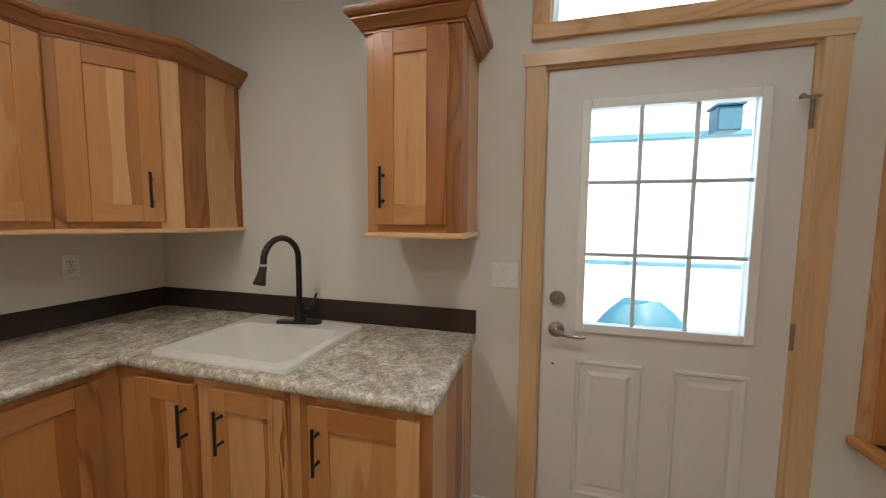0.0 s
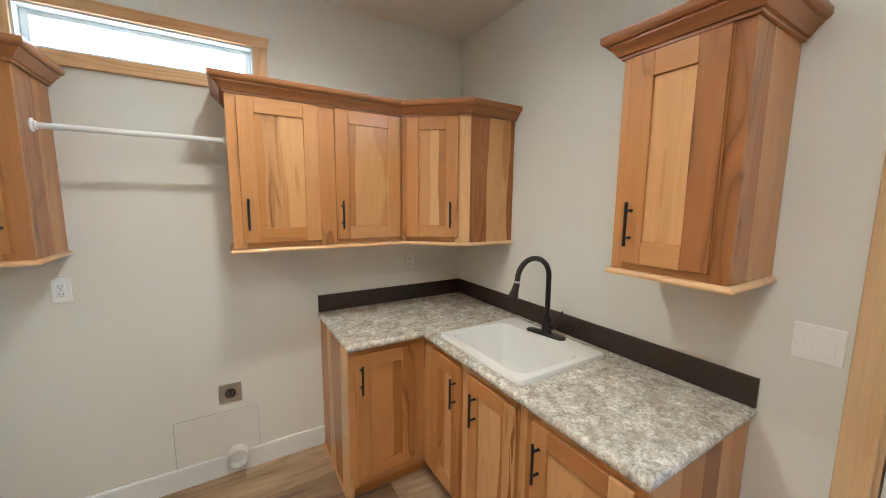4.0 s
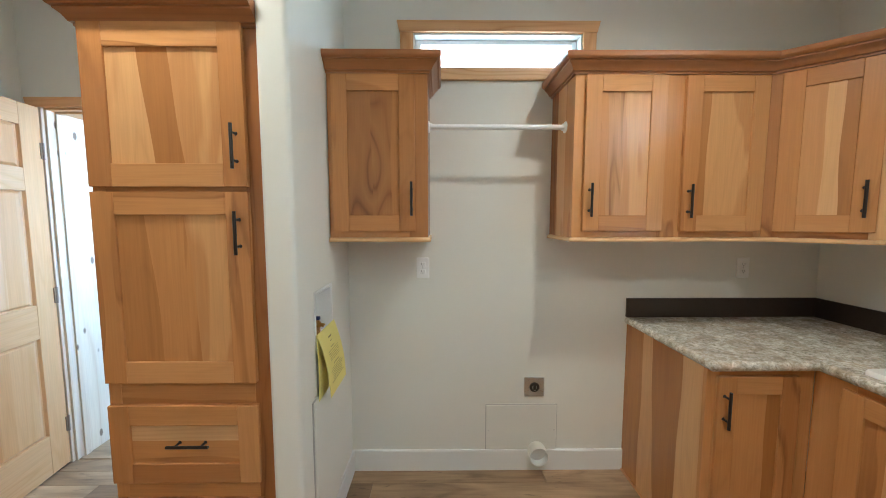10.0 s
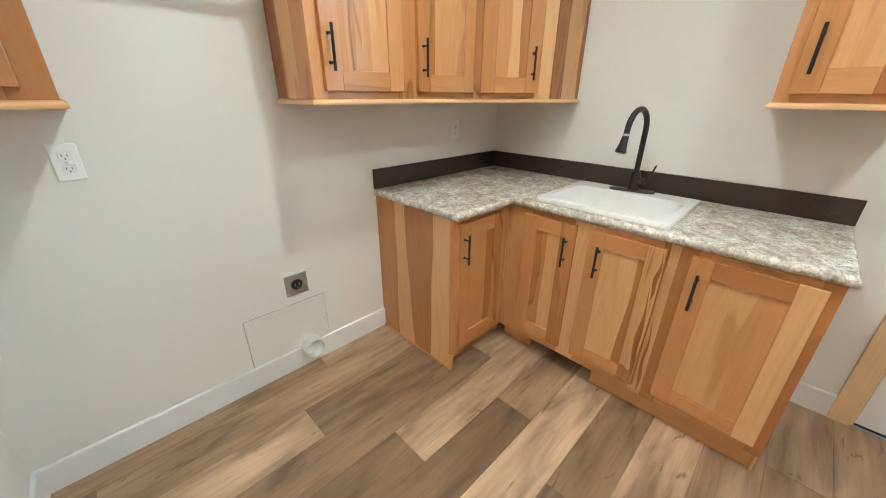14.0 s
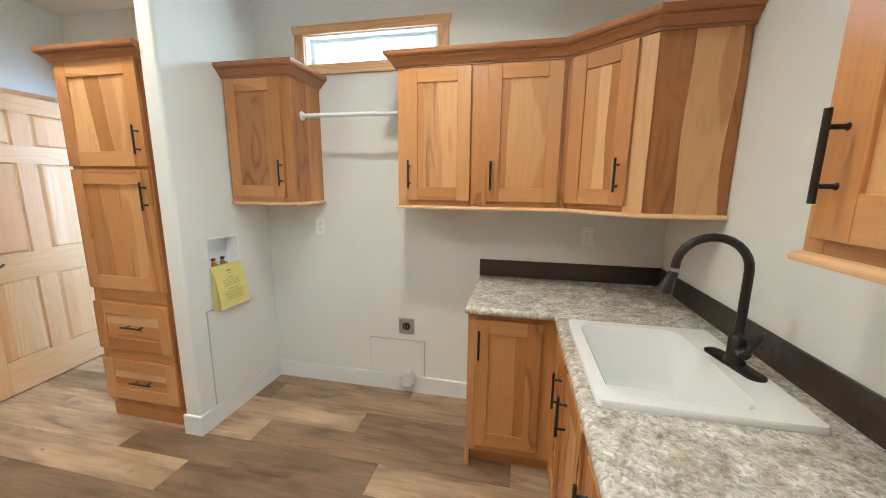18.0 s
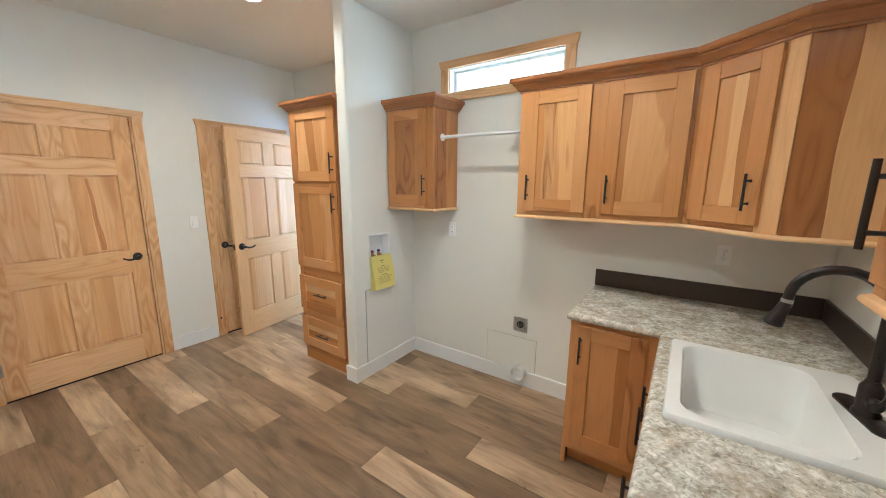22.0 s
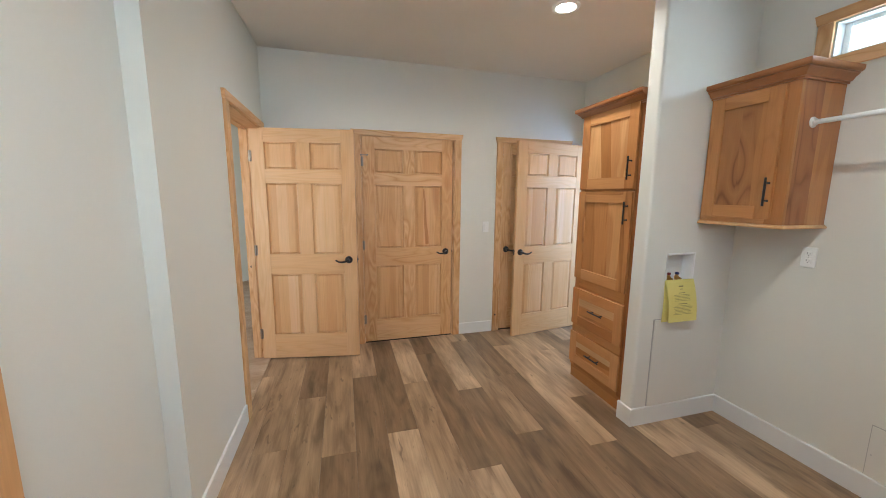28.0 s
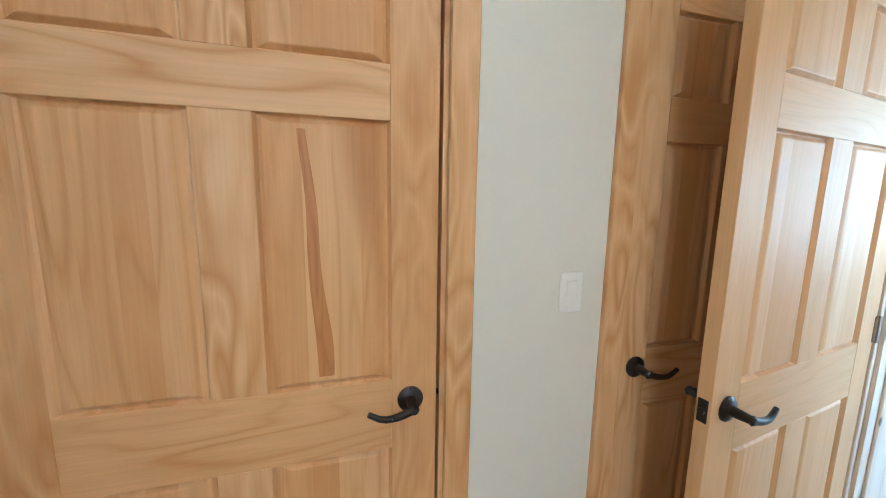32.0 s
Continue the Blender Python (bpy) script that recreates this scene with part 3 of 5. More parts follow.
# bedroom and the room behind it
wall("wall_bedroom_north", (1.77, -0.45), (5.4, -0.45), 0.12, [(1.0, 2.7, 0.9, 2.1)])
wall("wall_bedroom_east", (5.2, -0.4), (5.2, -2.73), 0.12)
diag_a, diag_b = Vector((1.70, -6.75)), Vector((5.2, -2.73))
wall("wall_bedroom_diagonal", diag_b, diag_a, 0.12, [(2.45, 3.22, 0, 2.06)])
wall("wall_bedroom_west", (1.70, -9.2), (1.70, -2.76), 0.10)
wall("wall_far_room_north", (5.2, -2.6), (8.2, -2.6), 0.12)
wall("wall_far_room_east", (8.0, -2.6), (8.0, -9.2), 0.12, [(2.4, 4.4, 0.85, 2.15)])
wall("wall_far_room_south", (8.2, -9.0), (1.6, -9.0), 0.12)

# floors
floor = structure("floor", boxed(-1.99, 1.60, -2.62, 1.84, -0.12, -0.0042), joint_brown, "brown wood-look vinyl plank floor", "floor")
structure("floor_bedroom", box(boxed(1.545, 8.2, -9.2, -0.645, -0.12, 0.010), 1.77, 8.2, -0.645, -0.4, -0.12, 0.010), carpet, "tan loop-pile carpet with uneven pile", "carpet")
ground = structure("ground", boxed(-400, 400, -400, 400, -0.4, -0.16), concrete, "pale concrete ground outside", "ground")


# ---------------------------------------------------------------- baseboards
def baseboard(name, path):
    prof = [(0.0, 0.0), (0.014, 0.0), (0.014, 0.116), (0.011, 0.122), (0.0, 0.122)]
    return structure(name, sweep(path, prof), trim_white, "white painted flat baseboard along the wall", "baseboard")


baseboard("baseboard", [(-1.16, -0.905), (-0.945, -0.905), (-0.945, -0.797), (WX, -0.797), (WX, 0.772)][1:])
baseboard("baseboard", [(0.20, NY), (0.408, NY)])
baseboard("baseboard", [(1.468, NY), (EXN, NY), (EXN, -0.64), (EX, -0.64), (EX, -1.495)])
baseboard("baseboard", [(EX, -2.590), (EX, SY), (0.755, SY)])
baseboard("baseboard", [(-0.33, SY), (-0.71, SY)])
baseboard("baseboard", [(-6.3, -4.36), (-6.3, -1.1)])
baseboard("baseboard", [tuple(diag_b + (diag_a - diag_b).normalized() * 0.02), tuple(diag_b + (diag_a - diag_b).normalized() * 2.26)])


# ---------------------------------------------------------------- door casings
def cased_opening(name, width, height, depth, m, label, wood_v, wood_h, flare=0.012, casing=0.07, stop=True, back=False, stop_at=0.042):
    """Jambs and flat casing round an opening; local x runs along the wall, the room face is at y 0 and the room lies at -y."""
    root = thing(name, label, "door frame", m, kind="structure")
    j = 0.018
    part("jamb", boxed(0, j, 0.0, depth, 0, height - j), wood_v, root)
    part("jamb", boxed(width - j, width, 0.0, depth, 0, height - j), wood_v, root)
    part("head_jamb", boxed(0, width, 0.0, depth, height - j, height), wood_h, root)
    if stop:
        part("stop", boxed(j, j + 0.010, stop_at, stop_at + 0.033, 0, height - j - 0.010, 0.002), wood_v, root)
        part("stop", boxed(width - j - 0.010, width - j, stop_at, stop_at + 0.033, 0, height - j - 0.010, 0.002), wood_v, root)
        part("head_stop", boxed(j, width - j, stop_at, stop_at + 0.033, height - j - 0.010, height - j, 0.002), wood_h, root)
    for side in ((-0.018, 0.0),) + (((depth, depth + 0.018),) if back else ()):
        part("casing", boxed(-casing + 0.006, 0.006, side[0], side[1], 0, height - 0.006, 0.002), wood_v, root)
        part("casing", boxed(width - 0.006, width + casing - 0.006, side[0], side[1], 0, height - 0.006, 0.002), wood_v, root)
        bm = bmesh.new()
        w0, w1, z0, z1 = -casing + 0.002, width + casing - 0.002, height - 0.006, height + 0.046
        front = [(w0, side[0] - 0.003, z0), (w1, side[0] - 0.003, z0), (w1 + flare, side[0] - 0.003, z1), (w0 - flare, side[0] - 0.003, z1)]
        rings_mesh(bm, [front, [(x, side[1], z) for x, y, z in front]])
        part("head_casing", bm, wood_h, root)
    return root


SOUTH = 180.0
cased_opening("trim_closet_door", 0.955, 2.078, 0.15, pose(0.69, SY, 0, 0, 0, SOUTH), "natural pine casing round the closed closet door", pine_v, pine_h)
corner_trim = cased_opening("trim_corner_door", 0.76, 2.078, 0.15, pose(-0.79, SY, 0, 0, 0, SOUTH), "natural pine casing round the corner closet door", pine_v, pine_h)
bm = bmesh.new()
lathe(bm, [(0.0, 0.0), (0.009, 0.0), (0.009, -0.006), (0.006, -0.011), (0.0, -0.012)], (-0.036, -0.018, 0.19), "y", 12)
part("door_bumper", bm, black_plastic, corner_trim, "small dark rubber bumper", True)
bedroom_trim = cased_opening("trim_bedroom_door", 0.935, 2.078, 0.165, pose(EX, -1.575, 0, 0, 0, -90), "natural pine casing round the open bedroom doorway", pine_v, pine_h, stop_at=0.10)
bm = bmesh.new()
lathe(bm, [(0.0, 0.0), (0.011, 0.0), (0.009, -0.0012), (0.0, -0.0015)], (0.917, 0.135, 0.87), "x", 12)
part("knot", bm, dark_knot, bedroom_trim, "small dark knot")
cased_opening("trim_kitchen_door", 0.915, 2.078, 0.228, pose(WX2, -2.50, 0, 0, 0, 90), "knotty pine casing round the open kitchen doorway", pine_knotty, pine_h)
dd = (diag_a - diag_b).normalized()
dp = diag_b + dd * 2.45
cased_opening("trim_far_door", 0.77, 2.06, 0.12, pose(dp.x, dp.y, 0, 0, 0, math.degrees(math.atan2(dd.y, dd.x))), "pine casing round the far bedroom doorway", pine_v, pine_h)


# ---------------------------------------------------------------- six-panel doors
def streak(parent, z0, z1, c0, c1, width, y, material, ragged=1.0, label="dark heartwood streak"):
    """A tapering streak of heartwood, half a millimetre thick, that wanders up a board whose face is at y."""
    rings = []
    for k in range(17):
        h = k / 16
        c = c0 + (c1 - c0) * h + 0.003 * math.sin(10.8 * h)
        w = width * (1.05 - 0.55 * h * h) * (1 + ragged * (0.30 * math.sin(7 * h + 40 * c0) + 0.15 * math.sin(13 * h)))
        if ragged >= 1:
            w *= max(0.06, math.sin(math.pi * h)) ** 0.7
        rings.append([(c - w, y, z0 + (z1 - z0) * h), (c + w * 1.1, y, z0 + (z1 - z0) * h), (c + w * 1.1, y + 0.0005, z0 + (z1 - z0) * h), (c - w, y + 0.0005, z0 + (z1 - z0) * h)])
    part("heartwood_streak", rings_mesh(bmesh.new(), rings), material, parent, label)


def raised_panel(x0, x1, z0, z1, t):
    """A panel with a raised field on both faces."""
    bm = bmesh.new()
    e, d0, d1 = 0.019, 0.0135, 0.0030
    loops = []
    for y, f in ((0.0, 1), (t, -1)):
        def loop(i, dep):
            k = i * 2.1
            return [(x0 + k, y + f * dep, z0 + i), (x1 - k, y + f * dep, z0 + i), (x1 - k, y + f * dep, z1 - i), (x0 + k, y + f * dep, z1 - i)]
        loops.append([loop(0.0, 0.0015), loop(0.003, 0.0125), loop(0.0065, d0), loop(e - 0.003, d1 + 0.0012), loop(e, d1)])
    for ls in loops:
        rings_mesh(bm, ls, caps=False)
        bm.faces.new([bm.verts.new(p) for p in ls[-1]])
    rings_mesh(bm, [loops[0][0], loops[1][0]], caps=False)
    bmesh.ops.remove_doubles(bm, verts=bm.verts, dist=1e-5)
    return bm


def lever(parent, x, z, y, out, way, label="oil-rubbed bronze lever handle"):
    """A rosette and a wavy lever; out is the face's side (+-1 in y), way the lever's side (+-1 in x)."""
    bm = bmesh.new()
    lathe(bm, [(0.0, 0.0), (0.033, 0.0), (0.033, 0.005), (0.028, 0.010), (0.014, 0.014), (0.011, 0.05), (0.013, 0.056), (0.008, 0.062), (0.0, 0.063)], (0, 0, 0), "y", 20)
    for v in bm.verts:
        v.co.y *= out
    n = 9
    pts, rad = [], []
    for k in range(n):
        s = k / (n - 1)
        pts.append((way * (0.0 + 0.108 * s), out * (0.052 + 0.004 * math.sin(s * 3)), -0.011 * math.sin(s * math.pi * 0.95) * (1 if s < 0.75 else 1) - 0.004 * s + (0.010 * (s - 0.7) / 0.3 if s > 0.7 else 0)))
        rad.append(0.0105 - 0.004 * s)
    tube(bm, pts, rad, 10)
    part("lever_handle", bm, bronze, parent, label, True, pose(x, y, z))


def six_panel_door(name, width, label, m, hinge_at, handle_x, way, mats=(pine_v, pine_h, pine_panel), hinge_face=-1, hinge_mat=None, height=2.066, both=True):
    """A pine door leaf: local x from 0 to width, front face at y 0 towards -y, 35 mm thick."""
    root = thing(name, label, "door", m, kind="structure")
    t, z0 = 0.035, 0.012
    st = 0.115 if width > 0.78 else 0.10
    mv, mh, mp = mats
    rows = [(0.0, 0.24), (0.80, 0.985), (1.605, 1.725), (1.95, height)]
    part("stile", boxed(0, st, 0, t, z0, height, 0.0015), mv, root)
    part("stile", boxed(width - st, width, 0, t, z0, height, 0.0015), mv, root)
    for a, b in rows:
        part("rail", boxed(st, width - st, 0.0004, t - 0.0004, max(a, z0), b, 0.0012), mh, root)
    mid = width / 2
    for (_, a), (b, _) in zip(rows, rows[1:]):
        part("mullion", boxed(mid - st / 2, mid + st / 2, 0.0004, t - 0.0004, a, b, 0.0012), mv, root)
        part("panel", raised_panel(st, mid - st / 2, a, b, t), mp, root)
        part("panel", raised_panel(mid + st / 2, width - st, a, b, t), mp, root)
    lever(root, handle_x, 0.93, 0.0, -1, way)
    if both:
        lever(root, handle_x, 0.93, t, 1, way)
    latch_x = width if handle_x > width / 2 else 0.0
    bm = boxed(latch_x - 0.0015, latch_x + 0.0015, 0.006, t - 0.006, 0.90, 0.96)
    lathe(bm, [(0.0, 0.0), (0.008, 0.0), (0.008, 0.010), (0.0, 0.010)], (latch_x if latch_x else -0.010, t / 2, 0.93), "x", 10)
    part("latch", bm, bronze, root)
    hy = -0.006 if hinge_face < 0 else t + 0.006
    for z in (0.25, 1.02, 1.83):
        bm = bmesh.new()
        lathe(bm, [(0.0, -0.046), (0.0065, -0.046), (0.0065, 0.046), (0.0, 0.046)], (hinge_at, hy, z), "z", 10)
        box(bm, hinge_at - 0.012, hinge_at + 0.012, min(hy, hy + 0.006), max(hy, hy + 0.006), z - 0.044, z + 0.044)
        part("hinge", bm, hinge_mat or hinge_metal, root)
    return root


LEAF = 0.908
# closed closet door (hinged at its east side), seen from the north: local x runs west
closet_door = six_panel_door("door_closet", LEAF, "closed honey-coloured pine six-panel closet door", pose(0.67, SY + 0.002, 0, 0, 0, SOUTH), 0.0, LEAF - 0.068, -1, both=False)
# a reddish streak of heartwood in one of its panels
streak(closet_door, 1.013, 1.577, 0.640, 0.606, 0.015, 0.0026, pine_heart, 0.3, "reddish heartwood streak")
# door stop on the top hinge
bm = boxed(-0.012, 0.055, -0.03, -0.022, 1.885, 1.893)
tube(bm, [(0.045, -0.026, 1.889), (0.05, -0.045, 1.889)], 0.008, 8)
tube(bm, [(-0.005, -0.026, 1.889), (-0.012, -0.045, 1.886)], 0.008, 8)
part("hinge_stop", bm, hinge_metal, closet_door, "chrome hinge-pin door stop", True)
six_panel_door("door_corner_closet", 0.72, "closed pine six-panel door in the corner, partly behind another door", pose(-0.81, SY - 0.006, 0, 0, 0, SOUTH), 0.72, 0.062, 1, both=False)
# bedroom door, open against the south wall; hinged at the bedroom doorway
six_panel_door("door_bedroom", 0.869, "open pine six-panel bedroom door standing in the room", pose(1.605, -2.457, 0, 0, 0, 180 - 10.1), 0.0, 0.869 - 0.072, -1, mats=CALM)
# kitchen door, open into the room
six_panel_door("door_kitchen", 0.895, "open pine six-panel kitchen door swung into the room", pose(-0.857, -2.366, 0, 0, 0, 180 + 8.6), 0.895, 0.066, 1, mats=CALM)
far_mat = pose(dp.x, dp.y, 0, 0, 0, math.degrees(math.atan2(dd.y, dd.x))) @ pose(0.75, 0.125, 0, 0, 0, 98)
six_panel_door("door_far_room", 0.73, "open pine six-panel door in the far bedroom doorway", far_mat, 0.0, 0.73 - 0.065, -1, hinge_mat=hinge_bronze)
single("door_threshold", boxed(-1.80, -1.77, -2.482, -1.605, -0.004, 0.006, 0.003), plank_mats[0], "low vinyl transition strip in the kitchen doorway", "threshold", kind="structure")


# ---------------------------------------------------------------- exterior door
def exterior_door():
    root = thing("door_exterior", "white steel entry door with nine-light window and two embossed panels", "door", pose(0.492, NY + 0.012, 0), kind="structure")
    w, h, t = 0.885, 2.035, 0.045
    gx0, gx1, gz0, gz1 = 0.165, 0.742, 0.985, 1.875
    bm = bmesh.new()
    for b in ((0, gx0, 0.012, h), (gx1, w, 0.012, h), (gx0, gx1, gz1, h), (gx0, gx1, 0.012, gz0)):
        box(bm, b[0], b[1], 0, t, b[2], b[3])
    bmesh.ops.remove_doubles(bm, verts=bm.verts, dist=1e-5)
    part("door_slab", bm, door_white, root)
    # embossed lower panels: a sunk groove round a raised field
    for x0, x1 in ((0.145, 0.405), (0.51, 0.77)):
        bm = bmesh.new()
        z0, z1 = 0.22, 0.83
        loops = [[(x0 + i, y, z0 + i), (x1 - i, y, z0 + i), (x1 - i, y, z1 - i), (x0 + i, y, z1 - i)] for i, y in ((0, 0.0), (0.004, -0.007), (0.012, -0.009), (0.022, -0.0015), (0.046, -0.0012), (0.062, -0.0085))]
        rings_mesh(bm, loops, caps=False)
        bm.faces.new([bm.verts.new(p) for p in loops[-1]])
        part("embossed_panel", bm, door_white, root, soft=False)
    bw = 0.032
    for b in ((gx0 - bw, gx0 + 0.004, gz0 - bw, gz1 + bw), (gx1 - 0.004, gx1 + bw, gz0 - bw, gz1 + bw), (gx0 + 0.004, gx1 - 0.004, gz0 - bw, gz0 + 0.004), (gx0 + 0.004, gx1 - 0.004, gz1 - 0.004, gz1 + bw)):
        part("window_frame", boxed(b[0], b[1], -0.012, 0.0, b[2], b[3], 0.004, 2), plastic_white, root)
    dx, dz = (gx1 - gx0) / 3, (gz1 - gz0) / 3
    for k in (1, 2):
        part("glazing_bar", boxed(gx0 + k * dx - 0.008, gx0 + k * dx + 0.008, 0.008, 0.02, gz0, gz1, 0.002), bar_grey, root)
        part("glazing_bar", boxed(gx0, gx1, 0.007, 0.021, gz0 + k * dz - 0.008, gz0 + k * dz + 0.008, 0.002), bar_grey, root)
    for i in range(3):
        for k in range(3):
            g = part("pane", boxed(gx0 + i * dx, gx0 + (i + 1) * dx, 0.024, 0.030, gz0 + k * dz, gz0 + (k + 1) * dz), glass, root)
            g.visible_shadow = False
    bm = bmesh.new()
    lathe(bm, [(0, 0), (0.032, 0), (0.032, -0.008), (0.026, -0.016), (0.012, -0.018), (0.012, -0.022), (0, -0.022)], (0.062, 0, 1.09), "y", 22)
    box(bm, 0.058, 0.066, -0.034, -0.02, 1.077, 1.103, 0.002)
    part("deadbolt", bm, nickel, root, "satin nickel deadbolt", True)
    bm = bmesh.new()
    lathe(bm, [(0, 0), (0.034, 0), (0.034, -0.006), (0.026, -0.013), (0.012, -0.02), (0.011, -0.05), (0, -0.055)], (0.062, 0, 0.953), "y", 22)
    tube(bm, [(0.062 + 0.115 * s, -0.05 + 0.006 * math.sin(3 * s), 0.953 - 0.012 * math.sin(s * 2.6) - 0.006 * s) for s in [k / 8 for k in range(9)]], [0.010 - 0.0045 * k / 8 for k in range(9)], 10)
    part("lever_handle", bm, nickel, root, "satin nickel lever handle", True)
    for z in (0.25, 1.0, 1.80):
        bm = bmesh.new()
        lathe(bm, [(0, -0.05), (0.007, -0.05), (0.007, 0.05), (0, 0.05)], (w + 0.004, -0.008, z), "z", 10)
        part("hinge", bm, hinge_metal, root)
    bm = boxed(w - 0.045, w + 0.02, -0.03, -0.022, 1.852, 1.86)
    tube(bm, [(w - 0.04, -0.026, 1.856), (w - 0.045, -0.045, 1.856)], 0.008, 8)
    part("hinge_stop", bm, hinge_metal, root, "", True)
    bm = bmesh.new()
    lathe(bm, [(0, 0), (0.006, 0), (0.006, -0.004), (0, -0.005)], (0.052, 0, 0.80), "y", 10)
    part("screw_cap", bm, nickel, root)
    part("door_sweep", boxed(0, w, 0.0, t, 0.0, 0.011), black_plastic, root)


exterior_door()
# unseen stops, added to shut out light past the entry door's edges
entry_stop = thing("trim_entry_light_stop", "unseen white stops behind the entry door, added to block light", "door frame", pose(0.492, NY + 0.012, 0), kind="structure")
for b in ((-0.006, 0.012, 0.0, 2.03), (0.873, 0.897, 0.0, 2.03), (0.012, 0.873, 2.018, 2.03)):
    part("stop", boxed(b[0], b[1], 0.046, 0.075, b[2], b[3]), trim_white, entry_stop)
cased_opening("trim_exterior_door", 0.925, 2.055, 0.15, pose(0.47, NY, 0), "natural maple casing round the entry door", maple_v, maple_h, stop=False, casing=0.075)


# ---------------------------------------------------------------- windows
def window(name, w, h, depth, m, label, flare):
    """A fixed vinyl window in a wood-cased opening; local x along the wall, room at -y, origin at the opening's lower corner."""
    root = thing(name, label, "window", m, kind="structure")
    c = 0.068
    part("jamb", boxed(-0.001, 0.008, 0, depth * 0.55, 0, h), trim_white, root)
    part("jamb", boxed(w - 0.008, w + 0.001, 0, depth * 0.55, 0, h), trim_white, root)
    part("head_jamb", boxed(0.008, w - 0.008, 0, depth * 0.55, h - 0.008, h + 0.001), trim_white, root)
    part("sill", boxed(0.008, w - 0.008, 0, depth * 0.55, -0.001, 0.008), trim_white, root)
    part("casing", boxed(-c, 0.0, -0.018, 0, -0.0, h, 0.002), pine_v, root)
    part("casing", boxed(w, w + c, -0.018, 0, -0.0, h, 0.002), pine_v, root)
    part("lower_casing", boxed(-c - 0.004, w + c + 0.004, -0.021, 0, -0.062, 0.0, 0.003), pine_h, root)
    bm = bmesh.new()
    front = [(-c - 0.003, -0.021, h), (w + c + 0.003, -0.021, h), (w + c + 0.003 + flare, -0.021, h + 0.055), (-c - 0.003 - flare, -0.021, h + 0.055)]
    rings_mesh(bm, [front, [(x, 0, z) for x, y, z in front]])
    part("head_casing", bm, pine_h, root)
    y0, f = depth * 0.45, 0.028
    part("window_frame", boxed(0.008, 0.008 + f, y0, y0 + 0.04, 0.008, h - 0.008, 0.003), plastic_white, root)
    part("window_frame", boxed(w - 0.008 - f, w - 0.008, y0, y0 + 0.04, 0.008, h - 0.008, 0.003), plastic_white, root)
    part("window_frame", boxed(0.008 + f, w - 0.008 - f, y0, y0 + 0.04, 0.008, 0.008 + f * 0.8, 0.003), plastic_white, root)
    part("window_frame", boxed(0.008 + f, w - 0.008 - f, y0, y0 + 0.04, h - 0.008 - f * 0.8, h - 0.008, 0.003), plastic_white, root)
    g = part("pane", boxed(0.03, w - 0.03, y0 + 0.018, y0 + 0.024, 0.03, h - 0.03), glass, root)
    g.visible_shadow = False


window("window_niche", 0.895, 0.18, 0.13, pose(WX, -0.43, 2.25, 0, 0, 90), "narrow high window in white vinyl frame with pine casing", 0.014)
window("window_transom", 0.89, 0.335, 0.15, pose(0.49, NY, 2.215), "wide transom window over the entry door with wood casing", 0.014)


# ---------------------------------------------------------------- cabinets
def bar_pull(parent, x, z, y, length=0.15, level=False, label="black bronze bar pull"):
    """A bar on two posts that stands off a front at y."""
    bm = bmesh.new()
    h = length / 2
    d = Vector((1, 0, 0)) if level else Vector((0, 0, 1))
    tube(bm, [d * -h + Vector((0, -0.03, 0)), d * h + Vector((0, -0.03, 0))], 0.0058, 10)
    for s in (-0.31, 0.31):
        p = d * (length * s)
        tube(bm, [p + Vector((0, -0.03, 0)), p + Vector((0, -0.004, 0)), p], [0.0045, 0.0045, 0.007], 8)
    part("handle", bm, bronze, parent, label, True, pose(x, y, z))


def wavy_boards(parent, width, z0, z1, cuts, mats, place, depths, seed=0, name="side_board"):
    """Glued boards over a panel whose borders wander and slant: cuts are (share at the foot, share at the top); place maps (across, z, depth)."""
    rng = random.Random(seed)
    waves = [(rng.uniform(0, 6), rng.uniform(0, 6)) for _ in cuts]
    n = 14
    for k, mt in enumerate(mats):
        rings = []
        for i in range(n + 1):
            h = i / n
            z = z0 + (z1 - z0) * h
            edges = []
            for j in (k, k + 1):
                f = cuts[j][0] + (cuts[j][1] - cuts[j][0]) * h
                if 0 < j < len(cuts) - 1:
                    f += (0.006 * math.sin(5.0 * z + waves[j][0]) + 0.003 * math.sin(13.0 * z + waves[j][1])) / width
                edges.append(max(0.0, f * width))
            rings.append([place(edges[0], z, depths[0]), place(edges[1], z, depths[0]), place(edges[1], z, depths[1]), place(edges[0], z, depths[1])])
        part(name, rings_mesh(bmesh.new(), rings), mt, parent)


def staves(rng, w):
    n = 1 if w < 0.11 else (2 if w < 0.17 else 3)
    cut = [0.0]
    for k in range(n):
        cut.append(cut[-1] + rng.uniform(0.6, 1.4))
    return [c * w / cut[-1] for c in cut]


